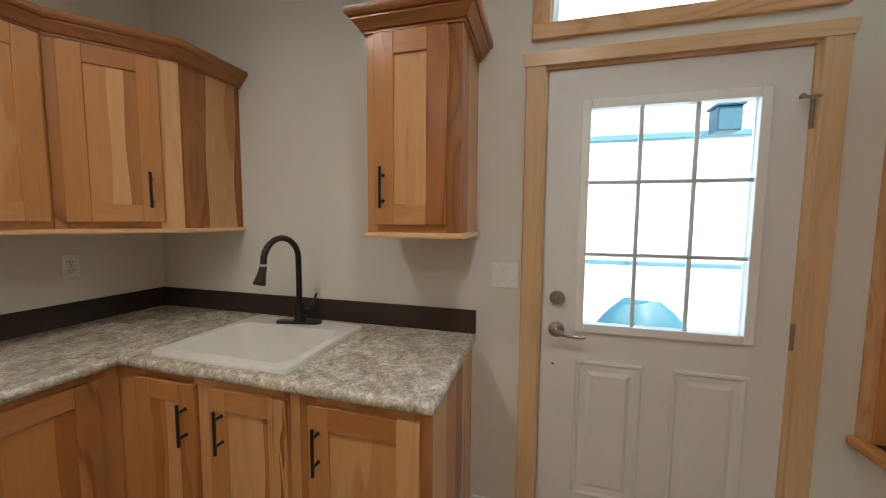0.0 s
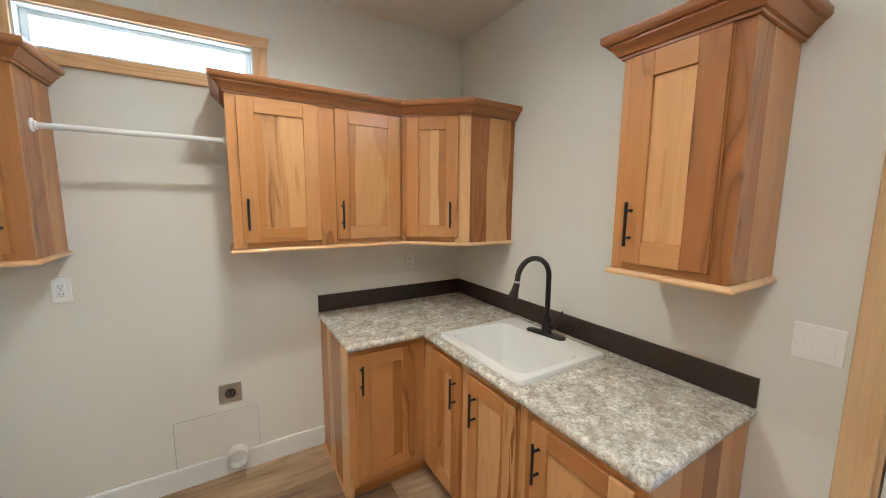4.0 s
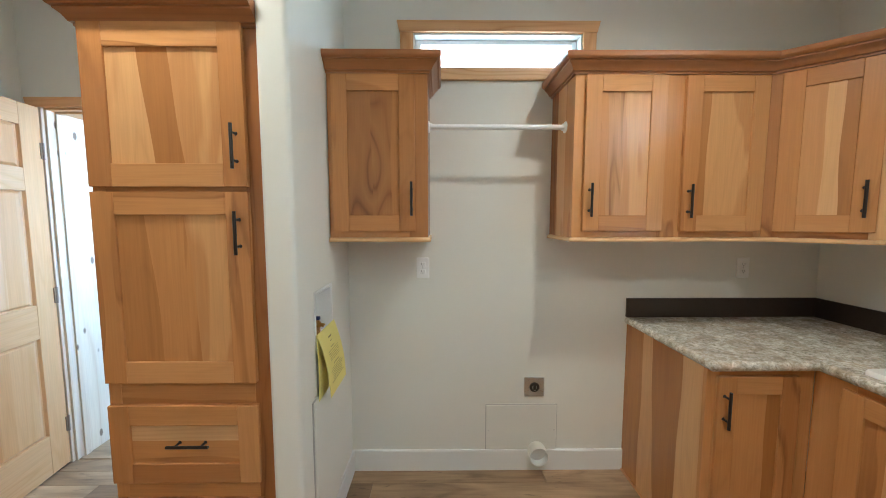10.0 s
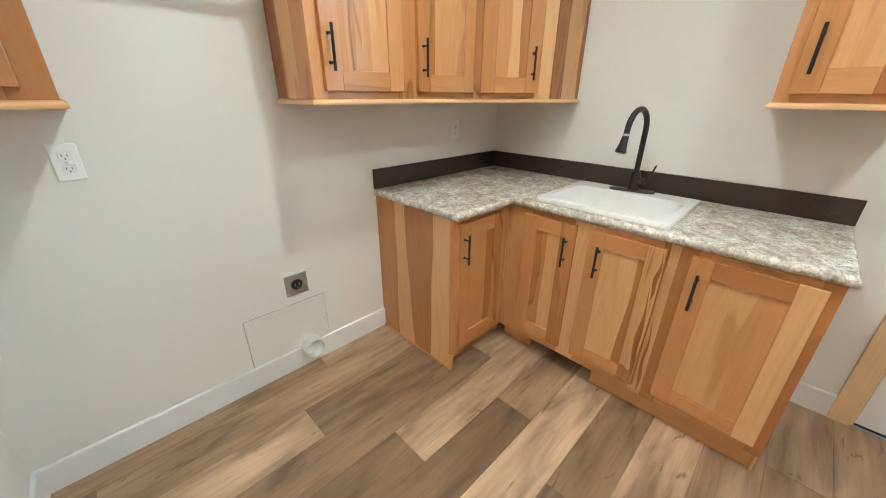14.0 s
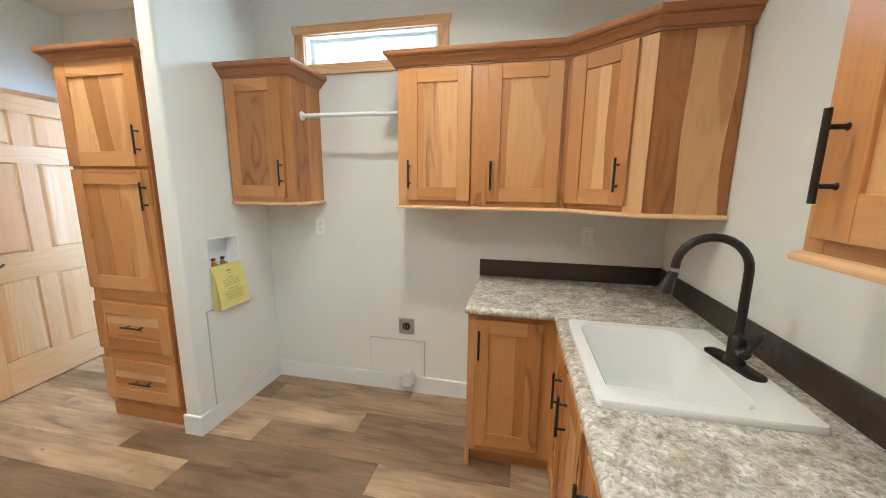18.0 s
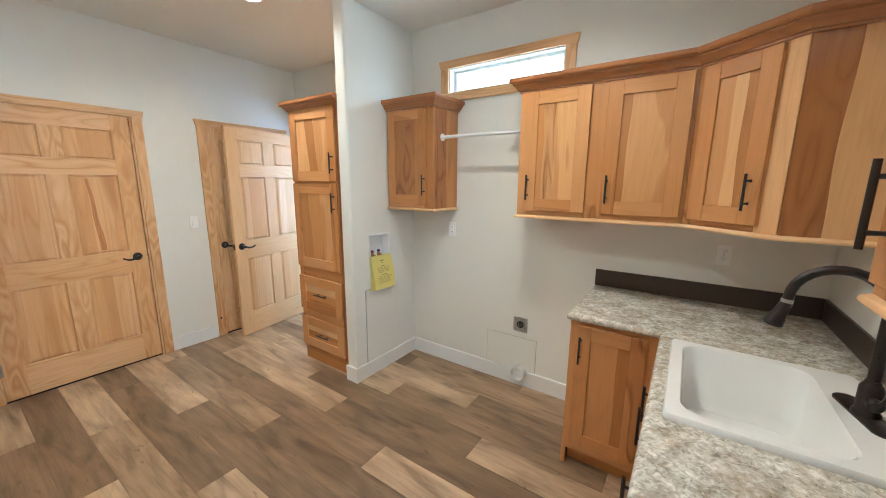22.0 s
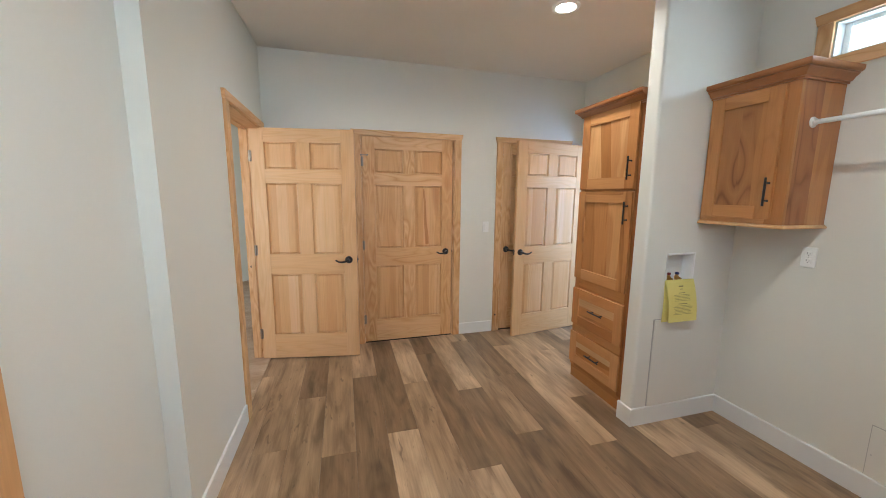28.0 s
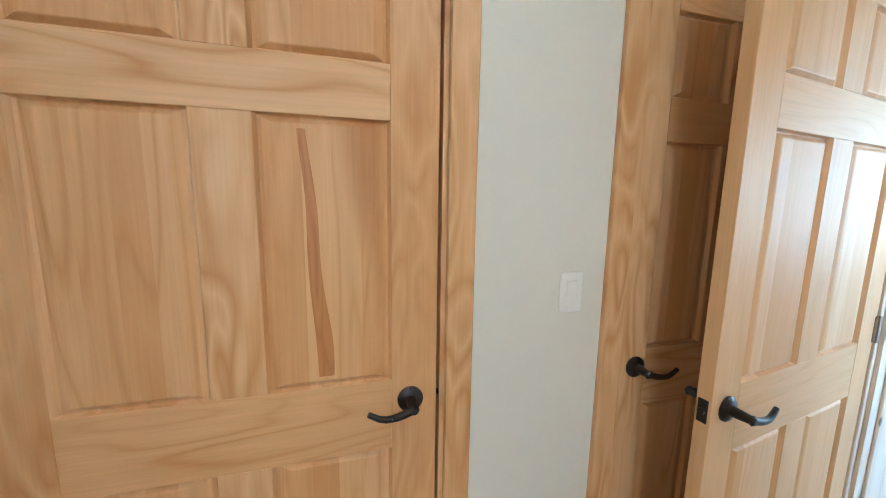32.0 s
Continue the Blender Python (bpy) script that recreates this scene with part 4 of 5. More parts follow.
def shaker(parent, x, z, w, h, y, seed, handle=None, frame_w=0.072, pull=0.15, board_mats=None, name="door", last_stile=None, shares=None, level_panel=False):
    """A shaker front: two stiles, two rails and a sunk panel of glued boards; its back lies at y, its face 20 mm before it."""
    rng = random.Random(seed)
    door = part(name, boxed(x, x + w, y - 0.008, y, z, z + h), hickory_v, parent)
    f, t = frame_w, y - 0.020
    part("stile", boxed(x, x + f, t, y - 0.008, z, z + h, 0.0025, 2), hickory_v, door)
    part("stile", boxed(x + w - f, x + w, t, y - 0.008, z, z + h, 0.0025, 2), last_stile or hickory_v, door)
    part("rail", boxed(x + f, x + w - f, t + 0.0006, y - 0.008, z, z + f, 0.002, 2), hickory_h, door)
    part("rail", boxed(x + f, x + w - f, t + 0.0006, y - 0.008, z + h - f, z + h, 0.002, 2), hickory_h, door)
    span = w - 2 * f
    cuts = list(shares) if shares else [c / span for c in staves(rng, span)]
    pick = board_mats or (hickory_pale_v, hickory_v, hickory_v, hickory_mid_v, hickory_pale_v)
    mats = [pick[k % len(pick)] if board_mats else pick[rng.randrange(5)] for k in range(len(cuts) - 1)]
    slant = [0.0] + [rng.uniform(-0.06, 0.06) for _ in cuts[1:-1]] + [0.0]
    if level_panel:
        for k, (a, b) in enumerate(zip(cuts, cuts[1:])):
            part("panel_board", boxed(x + f, x + w - f, y - 0.011, y - 0.008, z + f + a * (h - 2 * f), z + f + b * (h - 2 * f)), mats[k], door)
    else:
        wavy_boards(door, span, z + f, z + h - f, [(c - d, c + d) for c, d in zip(cuts, slant)], mats, lambda q, zz, o: (x + f + q, o, zz), (y - 0.011, y - 0.008), seed, "panel_board")
    if handle:
        hx, hz, level = handle
        bar_pull(door, hx, hz, t, pull, level)
    return door


CROWN = [(0.0, 0.0), (0.010, 0.0), (0.010, 0.010), (0.018, 0.011), (0.022, 0.018), (0.030, 0.030), (0.042, 0.040), (0.043, 0.041), (0.043, 0.048), (0.051, 0.049), (0.058, 0.056), (0.060, 0.060), (0.060, 0.078), (0.0, 0.078)]
RAIL = [(0.0, 0.0), (0.012, 0.0), (0.014, 0.006), (0.012, 0.012), (0.004, 0.018), (0.0, 0.020)]


def crown(parent, path, z, mat=None):
    prof = [(o, z + dz) for o, dz in CROWN]
    return smooth(part("crown_moulding", sweep(path, prof), mat or crown_h, parent, "stained hickory crown moulding"), 28)


def light_rail(parent, path, z):
    return part("light_rail", sweep(path, [(o, z + dz) for o, dz in RAIL]), hickory_pale_h, parent, "pale sapwood light rail", True)


def frame_board(parent, x0, x1, z0, z1, y0, y1, mat):
    part("face_frame", boxed(x0, x1, y0, y1, z0, z1, 0.001), mat, parent)


UB, UT = 1.372, 2.10   # underside and top of the hung cabinets
DEPTH = 0.326


def side_panel(parent, x0, x1, y0, y1, z0, z1, mats, along="y", n=3, seed=0):
    """A glued-board side panel, split along its depth."""
    rng = random.Random(seed)
    lo, hi = (y0, y1) if along == "y" else (x0, x1)
    cuts = [0.0]
    for k in range(n):
        cuts.append(cuts[-1] + rng.uniform(0.6, 1.4))
    cuts = [lo + c * (hi - lo) / cuts[-1] for c in cuts]
    for k, (a, b) in enumerate(zip(cuts, cuts[1:])):
        bm = boxed(x0, x1, a, b, z0, z1) if along == "y" else boxed(a, b, y0, y1, z0, z1)
        part("side_board", bm, mats[k % len(mats)], parent)


# hung cabinets on the west wall (local x runs north, fronts towards -y = the room)
west = pose(WX, 0.314, 0, 0, 0, 90)
cab = thing("wall_cabinet", "hickory two-door wall cabinet with shaker doors and crown", "cabinet", west, group="hung laundry cabinets")
W = 0.881
D = DEPTH
part("body", boxed(0.006, W, -D + 0.02, -0.002, UB, UT), hickory_v, cab)
side_panel(cab, 0.0, 0.006, -D + 0.02, -0.002, UB, UT, (hickory_v, hickory_pale_v, hickory_dark_v), "y", 3, 3)
for x0, x1 in ((0.0, 0.06), (0.395, 0.50), (0.845, W)):
    frame_board(cab, x0, x1, UB, UT, -D, -D + 0.02, hickory_v)
for z0, z1 in ((UB, UB + 0.04), (UT - 0.04, UT)):
    frame_board(cab, 0.06, 0.395, z0, z1, -D, -D + 0.0195, hickory_h)
    frame_board(cab, 0.50, 0.845, z0, z1, -D, -D + 0.0195, hickory_h)
shaker(cab, 0.044, 1.40, 0.363, 0.69, -D, 11, (0.071, 1.54, False), board_mats=(hickory_v, hickory_streaked_v, hickory_pale_v), shares=(0, 0.14, 0.50, 1))
shaker(cab, 0.492, 1.40, 0.372, 0.69, -D, 12, (0.520, 1.535, False), board_mats=(hickory_mid_v, hickory_pale_v, hickory_pale_v), shares=(0, 0.16, 0.42, 1))

# diagonal corner cabinet
ax, ay, bx, by = WX + D, 1.195, -1.075, 1.508
ang = math.degrees(math.atan2(by - ay, bx - ax))
flen = math.hypot(bx - ax, by - ay)
diag = thing("corner_wall_cabinet", "hickory diagonal corner wall cabinet with one shaker door", "cabinet", pose(ax, ay, 0, 0, 0, ang), group="hung laundry cabinets")
inv = pose(ax, ay, 0, 0, 0, ang).inverted()


def loc(x, y):
    v = inv @ Vector((x, y, 0))
    return (v.x, v.y)


bm = bmesh.new()
plan = [loc(WX + 0.002, ay + 0.002), loc(ax - 0.018, ay + 0.002), (0.012, 0.02), (flen - 0.012, 0.02), loc(bx - 0.006, by + 0.02), loc(bx - 0.006, NY - 0.002), loc(WX + 0.002, NY - 0.002)]
rings_mesh(bm, [[(x, y, UB) for x, y in plan], [(x, y, UT) for x, y in plan]])
part("body", bm, hickory_v, diag)
frame_board(diag, 0.0, 0.06, UB, UT, 0.0, 0.02, hickory_v)
frame_board(diag, flen - 0.085, flen, UB, UT, 0.0, 0.02, hickory_pale_v)
frame_board(diag, 0.06, flen - 0.085, UB, UB + 0.04, 0.0, 0.0195, hickory_h)
frame_board(diag, 0.06, flen - 0.085, UT - 0.04, UT, 0.0, 0.0195, hickory_h)
shaker(diag, 0.038, 1.40, flen - 0.038 - 0.07, 0.69, 0.0, 13, (flen - 0.07 - 0.04, 1.535, False), board_mats=(hickory_v, hickory_pale_v, hickory_mid_v), shares=(0, 0.42, 0.75, 1))
# its end panel faces east
def wave(k, z):
    """The wandering border between heartwood and sapwood."""
    return 0.010 * math.sin(4.1 * z + 2.2 * k) + 0.006 * math.sin(9.7 * z + k) + 0.04 * (z - 1.72) * (2 - k)


borders = (by + 0.004, by + 0.122, by + 0.292, NY - 0.003)
for k, mt in enumerate((hickory_dark_v, hickory_pale_v, hickory_dark_v)):
    rings = []
    for i in range(15):
        z = UB + (UT - UB) * i / 14
        a = borders[k] + (wave(k, z) if k else 0)
        b = borders[k + 1] + (wave(k + 1, z) if k < 2 else 0)
        rings.append([(*loc(x, y), z) for x, y in ((bx - 0.006, a), (bx, a), (bx, b), (bx - 0.006, b))])
    part("side_board", rings_mesh(bmesh.new(), rings), mt, diag)
# crown and light rail run over both
run = [(WX, 0.314), (ax, 0.314), (ax, ay), (bx, by), (bx, NY)]
mw = pose(WX, 0.314, 0, 0, 0, 90).inverted()
loc_run = [((mw @ Vector((x, y, 0))).x, (mw @ Vector((x, y, 0))).y) for x, y in run]
crown(cab, loc_run, UT - 0.004)
light_rail(cab, loc_run, UB - 0.020)

# small hung cabinet beside the wing wall
wc = thing("wall_cabinet", "dark-figured hickory single-door wall cabinet beside the wing wall", "cabinet", pose(WX, -0.795, 0, 0, 0, 90), group="hung laundry cabinets")
W = 0.45
part("body", boxed(0.002, W - 0.006, -D + 0.02, -0.002, UB, UT), hickory_v, wc)
side_panel(wc, W - 0.006, W, -D + 0.02, -0.002, UB, UT, (hickory_dark_v, hickory_v), "y", 2, 5)
frame_board(wc, 0.002, 0.05, UB, UT, -D, -D + 0.02, hickory_v)
frame_board(wc, W - 0.085, W, UB, UT, -D, -D + 0.02, hickory_mid_v)
frame_board(wc, 0.05, W - 0.085, UB, UB + 0.04, -D, -D + 0.0195, hickory_h)
frame_board(wc, 0.05, W - 0.085, UT - 0.04, UT, -D, -D + 0.0195, hickory_h)
shaker(wc, 0.022, 1.40, 0.372, 0.69, -D, 14, (0.378, 1.545, False), board_mats=(hickory_figured_v, hickory_figured_v, hickory_mid_v), shares=(0, 0.46, 0.86, 1), last_stile=hickory_mid_v)
crown(wc, [(0.0, -D), (W, -D), (W, -0.0)], UT - 0.004)
light_rail(wc, [(0.0, -D), (W, -D), (W, -0.0)], UB - 0.020)

# single hung cabinet by the entry door
nc = thing("wall_cabinet", "hickory single-door wall cabinet hung near the entry door", "cabinet", pose(-0.165, NY, 0), group="hung laundry cabinets")
W = 0.365
part("body", boxed(0.006, W - 0.006, -D + 0.02, -0.002, UB, UT), hickory_v, nc)
side_panel(nc, 0.0, 0.006, -D + 0.02, -0.002, UB, UT, (hickory_v, hickory_pale_v), "y", 2, 6)
side_panel(nc, W - 0.006, W, -D + 0.02, -0.002, UB, UT, (hickory_dark_v, hickory_v, hickory_v), "y", 3, 7)
frame_board(nc, 0.0, 0.045, UB, UT, -D, -D + 0.02, hickory_v)
frame_board(nc, W - 0.055, W, UB, UT, -D, -D + 0.02, hickory_dark_v)
frame_board(nc, 0.045, W - 0.055, UB, UB + 0.04, -D, -D + 0.0195, hickory_h)
frame_board(nc, 0.045, W - 0.055, UT - 0.04, UT, -D, -D + 0.0195, hickory_h)
shaker(nc, 0.036, 1.40, 0.281, 0.69, -D, 15, (0.073, 1.535, False), 0.078, board_mats=(hickory_pale_v, hickory_pale_v, hickory_pale_v), last_stile=hickory_dark_v)
crown(nc, [(0.0, 0.0), (0.0, -D), (W, -D), (W, 0.0)], UT - 0.004)
light_rail(nc, [(0.0, 0.0), (0.0, -D), (W, -D), (W, 0.0)], UB - 0.020)

# base cabinets: west leg with one door (fronts face east), then the sink run (fronts face south)
CT = 0.905
BF, BW = 1.200, -1.060      # face planes of the two runs
wb = thing("base_cabinet", "hickory one-door base cabinet with panelled end", "cabinet", pose(WX, 0.768, 0, 0, 0, 90), group="base cabinets")
W, D2 = 0.432, BW - WX
part("body", boxed(0.006, W, -D2 + 0.02, -0.002, 0.10, CT - 0.038), hickory_v, wb)
wavy_boards(wb, D2 - 0.02, 0.0, CT - 0.038, ((0.0, 0.0), (0.28, 0.28), (0.53, 0.41), (0.77, 0.79), (1.0, 1.0)), (hickory_mid_v, hickory_pale_v, hickory_mid_v, hickory_pale_v), lambda q, z, o: (o, -0.002 - q * 0.997, z), (0.0, 0.006), 1)
part("shoe_strip", boxed(-0.010, 0.0, -D2 + 0.06, -0.016, 0.0, 0.012, 0.003), hickory_y, wb)
part("corner_post", boxed(-0.004, 0.02, -D2 + 0.0, -D2 + 0.03, 0.0, 0.10, 0.002), hickory_pale_v, wb)
part("toe_kick", boxed(0.02, W + 0.06, -D2 + 0.06, -D2 + 0.075, 0.0, 0.10), hickory_h, wb)
frame_board(wb, 0.0, 0.05, 0.10, CT - 0.038, -D2, -D2 + 0.02, hickory_v)
frame_board(wb, W - 0.09, W, 0.10, CT - 0.038, -D2, -D2 + 0.02, hickory_v)
frame_board(wb, 0.05, W - 0.09, 0.10, 0.15, -D2, -D2 + 0.0195, hickory_h)
frame_board(wb, 0.05, W - 0.09, CT - 0.078, CT - 0.038, -D2, -D2 + 0.0195, hickory_h)
shaker(wb, 0.036, 0.148, 0.325, 0.69, -D2, 21, (0.060, 0.715, False), board_mats=(hickory_v, hickory_mid_v), shares=(0, 0.72, 1))

sb = thing("sink_base_cabinet", "hickory two-door sink base cabinet with open toe-kick gap", "cabinet", pose(BW, NY, 0), group="base cabinets")
F = NY - BF
X0, X1 = 0.0, 0.808
part("body", boxed(X0 + 0.0, X1, -F + 0.02, -F + 0.04, 0.10, CT - 0.038), hickory_v, sb)
part("floor_panel", boxed(X0, X1, -F + 0.04, -0.01, 0.10, 0.118), hickory_y, sb)
for x0, x1, mt in ((0.0, 0.145, hickory_v), (0.375, 0.47, hickory_pale_v), (0.75, X1, hickory_ragged_v)):
    frame_board(sb, x0, x1, 0.10, CT - 0.038, -F, -F + 0.02, mt)
for x0, x1 in ((0.145, 0.375), (0.47, 0.75)):
    frame_board(sb, x0, x1, 0.10, 0.15, -F, -F + 0.0195, hickory_h)
    frame_board(sb, x0, x1, CT - 0.078, CT - 0.038, -F, -F + 0.0195, hickory_h)
shaker(sb, 0.112, 0.148, 0.278, 0.69, -F, 22, (-0.708 - BW, 0.703, False), board_mats=(hickory_v, hickory_pale_v), shares=(0, 0.45, 1))
sink_door = shaker(sb, 0.455, 0.148, 0.315, 0.69, -F, 23, (-0.549 - BW, 0.703, False), board_mats=(hickory_pale_v, hickory_v), shares=(0, 0.8, 1), last_stile=hickory_ragged_v)
streak(sink_door, 0.16, 0.66, 0.752, 0.744, 0.010, -F - 0.0204, hickory_dark_v)
streak(sink_door, 0.60, 0.82, 0.752, 0.760, 0.007, -F - 0.0204, hickory_dark_v)
streak(sb, 0.12, 0.50, 0.790, 0.784, 0.007, -F - 0.0004, hickory_dark_v)
part("toe_kick", boxed(0.0, 0.19, -F + 0.06, -F + 0.075, 0.0, 0.10), hickory_h, sb)
part("toe_kick", boxed(0.57, X1, -F + 0.035, -F + 0.05, 0.0, 0.10), hickory_h, sb)
# near-black board set back in the gap, painted in place of its shade
part("toe_space", boxed(0.19, 0.57, -F + 0.25, -F + 0.27, 0.0, 0.10), shade_black, sb)

rb = thing("base_cabinet", "hickory one-door base cabinet beside the entry door", "cabinet", pose(BW + X1, NY, 0), group="base cabinets")
W = 0.442
part("body", boxed(0.0, W - 0.008, -F + 0.02, -0.002, 0.10, CT - 0.038), hickory_v, rb)
side_panel(rb, W - 0.008, W, -F + 0.02, -0.002, 0.0, CT - 0.038, (hickory_pale_v, hickory_v, hickory_dark_v, hickory_pale_v), "y", 4, 9)
part("toe_kick", boxed(0.0, W - 0.008, -F + 0.035, -F + 0.05, 0.0, 0.10), hickory_h, rb)
frame_board(rb, 0.0, 0.06, 0.10, CT - 0.038, -F, -F + 0.02, hickory_mid_v)
frame_board(rb, W - 0.05, W, 0.10, CT - 0.038, -F, -F + 0.02, hickory_v)
frame_board(rb, 0.06, W - 0.05, 0.10, 0.15, -F, -F + 0.0195, hickory_h)
frame_board(rb, 0.06, W - 0.05, CT - 0.078, CT - 0.038, -F, -F + 0.0195, hickory_h)
shaker(rb, 0.042, 0.148, 0.37, 0.69, -F, 24, (-0.173 - BW - X1, 0.706, False), board_mats=(hickory_pale_v, hickory_v), shares=(0, 0.68, 1), last_stile=hickory_pale_v)

# pantry
pn = thing("pantry_cabinet", "tall hickory pantry with two doors and two drawers", "cabinet", pose(WX2, -1.508, 0, 0, 0, 90))
W, D3 = 0.602, -0.978 - WX2
part("body", boxed(0.008, W - 0.002, -D3 + 0.02, -0.002, 0.0, 2.118), hickory_v, pn)
side_panel(pn, 0.0, 0.008, -D3 + 0.02, -0.002, 0.0, 2.118, (hickory_v, hickory_pale_v, hickory_v, hickory_pale_v), "y", 5, 17)
frame_board(pn, 0.0, 0.045, 0.11, 2.118, -D3, -D3 + 0.02, hickory_v)
frame_board(pn, W - 0.065, W - 0.002, 0.11, 2.118, -D3, -D3 + 0.02, hickory_dark_v)
for z0, z1 in ((0.11, 0.17), (0.395, 0.50), (0.765, 0.88), (1.53, 1.59), (2.08, 2.118)):
    frame_board(pn, 0.045, W - 0.065, z0, z1, -D3, -D3 + 0.0195, hickory_h)
part("toe_board", boxed(0.0, W - 0.002, -D3 + 0.012, -D3 + 0.02, 0.0, 0.11), hickory_h, pn)
shaker(pn, 0.006, 1.567, 0.544, 0.545, -D3, 31, (0.519, 1.70, False), 0.08, board_mats=(hickory_pale_v, hickory_mid_v, hickory_pale_v), shares=(0, 0.34, 0.60, 1))
shaker(pn, 0.006, 0.862, 0.544, 0.688, -D3, 32, (0.517, 1.407, False), 0.08, board_mats=(hickory_mid_v, hickory_v, hickory_pale_v), shares=(0, 0.30, 0.66, 1))
for z, s in ((0.478, 33), (0.145, 34)):
    shaker(pn, 0.006, z, 0.544, 0.298 if z > 0.4 else 0.265, -D3, s, (0.308, z + 0.160 - (0.027 if z < 0.4 else 0), True), 0.075, name="drawer_front", board_mats=(hickory_h, hickory_pale_h), shares=(0, 0.58, 1), level_panel=True)
crown(pn, [(0.0, 0.0), (0.0, -D3), (W - 0.002, -D3)], 2.10)

# ---------------------------------------------------------------- worktop, backsplash, sink, faucet
ct = thing("countertop", "granite-pattern laminate L-shaped worktop with rounded edge", "countertop", pose(0, 0, 0))
th, r = 0.040, 0.020
CX, CY, CE, CS = -1.018, 1.172, 0.207, 0.754
SX0, SX1, SY0, SY1 = -0.922, -0.316, 1.217, 1.748
for x0, x1, y0, y1 in ((WX + 0.001, CX - r, CS + r, CY + r), (WX + 0.001, SX0 + 0.02, CY + r, NY - 0.001), (SX1 - 0.02, CE - r, CY + r, NY - 0.001), (SX0 + 0.02, SX1 - 0.02, CY + r, SY0 + 0.02), (SX0 + 0.02, SX1 - 0.02, SY1 - 0.02, NY - 0.001)):
    part("slab", boxed(x0, x1, y0, y1, CT - th, CT), granite, ct)
arc = [(r * math.cos(radians(a)), CT - r + r * math.sin(radians(a))) for a in range(-90, 91, 15)]
path = [(WX + 0.001, CS + r), (CX - r, CS + r), (CX - r, CY + r), (CE - r, CY + r), (CE - r, NY - 0.001)]
bm = sweep(path, [(0.0, CT - th)] + arc[1:-1] + [(0.0, CT)])
part("rounded_edge", bm, granite, ct, "", True)
bs = thing("backsplash", "dark brown laminate backsplash strip along the wall", "backsplash")
part("strip", boxed(WX + 0.001, WX + 0.014, 0.757, NY - 0.001, CT + 0.0005, CT + 0.108, 0.0015), splash, bs)
part("strip", boxed(WX + 0.0145, CE - 0.002, NY - 0.014, NY - 0.001, CT + 0.0005, CT + 0.108, 0.0015), splash, bs)

sink = thing("utility_sink", "white acrylic drop-in utility sink in the worktop", "sink")
zt = CT + 0.019
bm = bmesh.new()
bx0, bx1, by0, by1 = SX0 + 0.045, SX1 - 0.045, SY0 + 0.045, SY1 - 0.125
loops = [rounded(SX0, SX1, SY0, SY1, 0.018, CT + 0.0005), rounded(SX0, SX1, SY0, SY1, 0.018, CT + 0.013), rounded(SX0 + 0.004, SX1 - 0.004, SY0 + 0.004, SY1 - 0.004, 0.016, zt),
         rounded(bx0 - 0.006, bx1 + 0.006, by0 - 0.006, by1 + 0.006, 0.06, zt), rounded(bx0, bx1, by0, by1, 0.06, zt - 0.008), rounded(bx0 + 0.03, bx1 - 0.012, by0 + 0.012, by1 - 0.012, 0.06, CT - 0.18),
         rounded(bx0 + 0.05, bx1 - 0.03, by0 + 0.03, by1 - 0.03, 0.06, CT - 0.215), rounded(bx0 + 0.14, bx1 - 0.12, by0 + 0.11, by1 - 0.11, 0.06, CT - 0.222)]
rings_mesh(bm, loops, caps=False)
bm.faces.new([bm.verts.new(p) for p in loops[-1]])
part("basin", bm, acrylic, sink, "", True)
bm = bmesh.new()
lathe(bm, [(0, 0), (0.042, 0), (0.042, 0.003), (0.03, 0.004), (0.026, 0.001), (0, 0.001)], ((bx0 + bx1) / 2, (by0 + by1) / 2, CT - 0.2218), "z", 20)
part("drain", bm, steel, sink, "steel drain", True)

fx, fy = -0.622, 1.690
fc = thing("kitchen_faucet", "matte black gooseneck pull-down faucet on an oval plate", "faucet", pose(fx, fy, zt))
bm = bmesh.new()
rings_mesh(bm, [rounded(-0.112, 0.112, -0.030, 0.030, 0.0298, 0.0, 8), rounded(-0.112, 0.112, -0.030, 0.030, 0.0298, 0.006, 8), rounded(-0.106, 0.106, -0.024, 0.024, 0.0238, 0.010, 8)])
part("deck_plate", bm, bronze, fc, "", True, pose(-0.004, 0, 0, 0, 0, 11))
bm = bmesh.new()
lathe(bm, [(0.03, 0.009), (0.03, 0.016), (0.025, 0.022), (0.025, 0.088), (0.022, 0.096), (0.0165, 0.104), (0.0165, 0.11)], (0, 0, 0), "z", 20)
part("body", bm, bronze, fc, "", True)
# the neck bows over the basin, towards the front and a little to the west
dirx, diry = -0.10, -0.995
R = 0.099
NECK = 0.310
pts = [(0, 0, 0.10), (0, 0, 0.20), (0, 0, NECK)]
for k in range(1, 15):
    a = radians(180 * k / 14)
    u = R - R * math.cos(a)
    pts.append((dirx * u, diry * u, NECK + R * math.sin(a)))
pts.append((dirx * (2 * R + 0.001), diry * (2 * R + 0.001), NECK - 0.008))
bm = bmesh.new()
tube(bm, pts, 0.0135, 14)
part("neck", bm, bronze, fc, "", True)
e = Vector((dirx * (2 * R + 0.001), diry * (2 * R + 0.001), NECK - 0.008))
bm = bmesh.new()
tube(bm, [e + Vector((0, 0, 0.002)), e + Vector((dirx * 0.001, diry * 0.001, -0.009))], 0.0147, 14)
part("collar", bm, steel, fc, "bright steel collar ring", True)
bm = bmesh.new()
tube(bm, [e + Vector((dirx * s * 0.025, diry * s * 0.025, -0.009 - 0.075 * s)) for s in (0, 0.12, 0.5, 0.8, 0.94, 1.0)], [0.0145, 0.0155, 0.018, 0.0235, 0.026, 0.022], 18)
part("spray_head", bm, bronze, fc, "", True)
bm = bmesh.new()
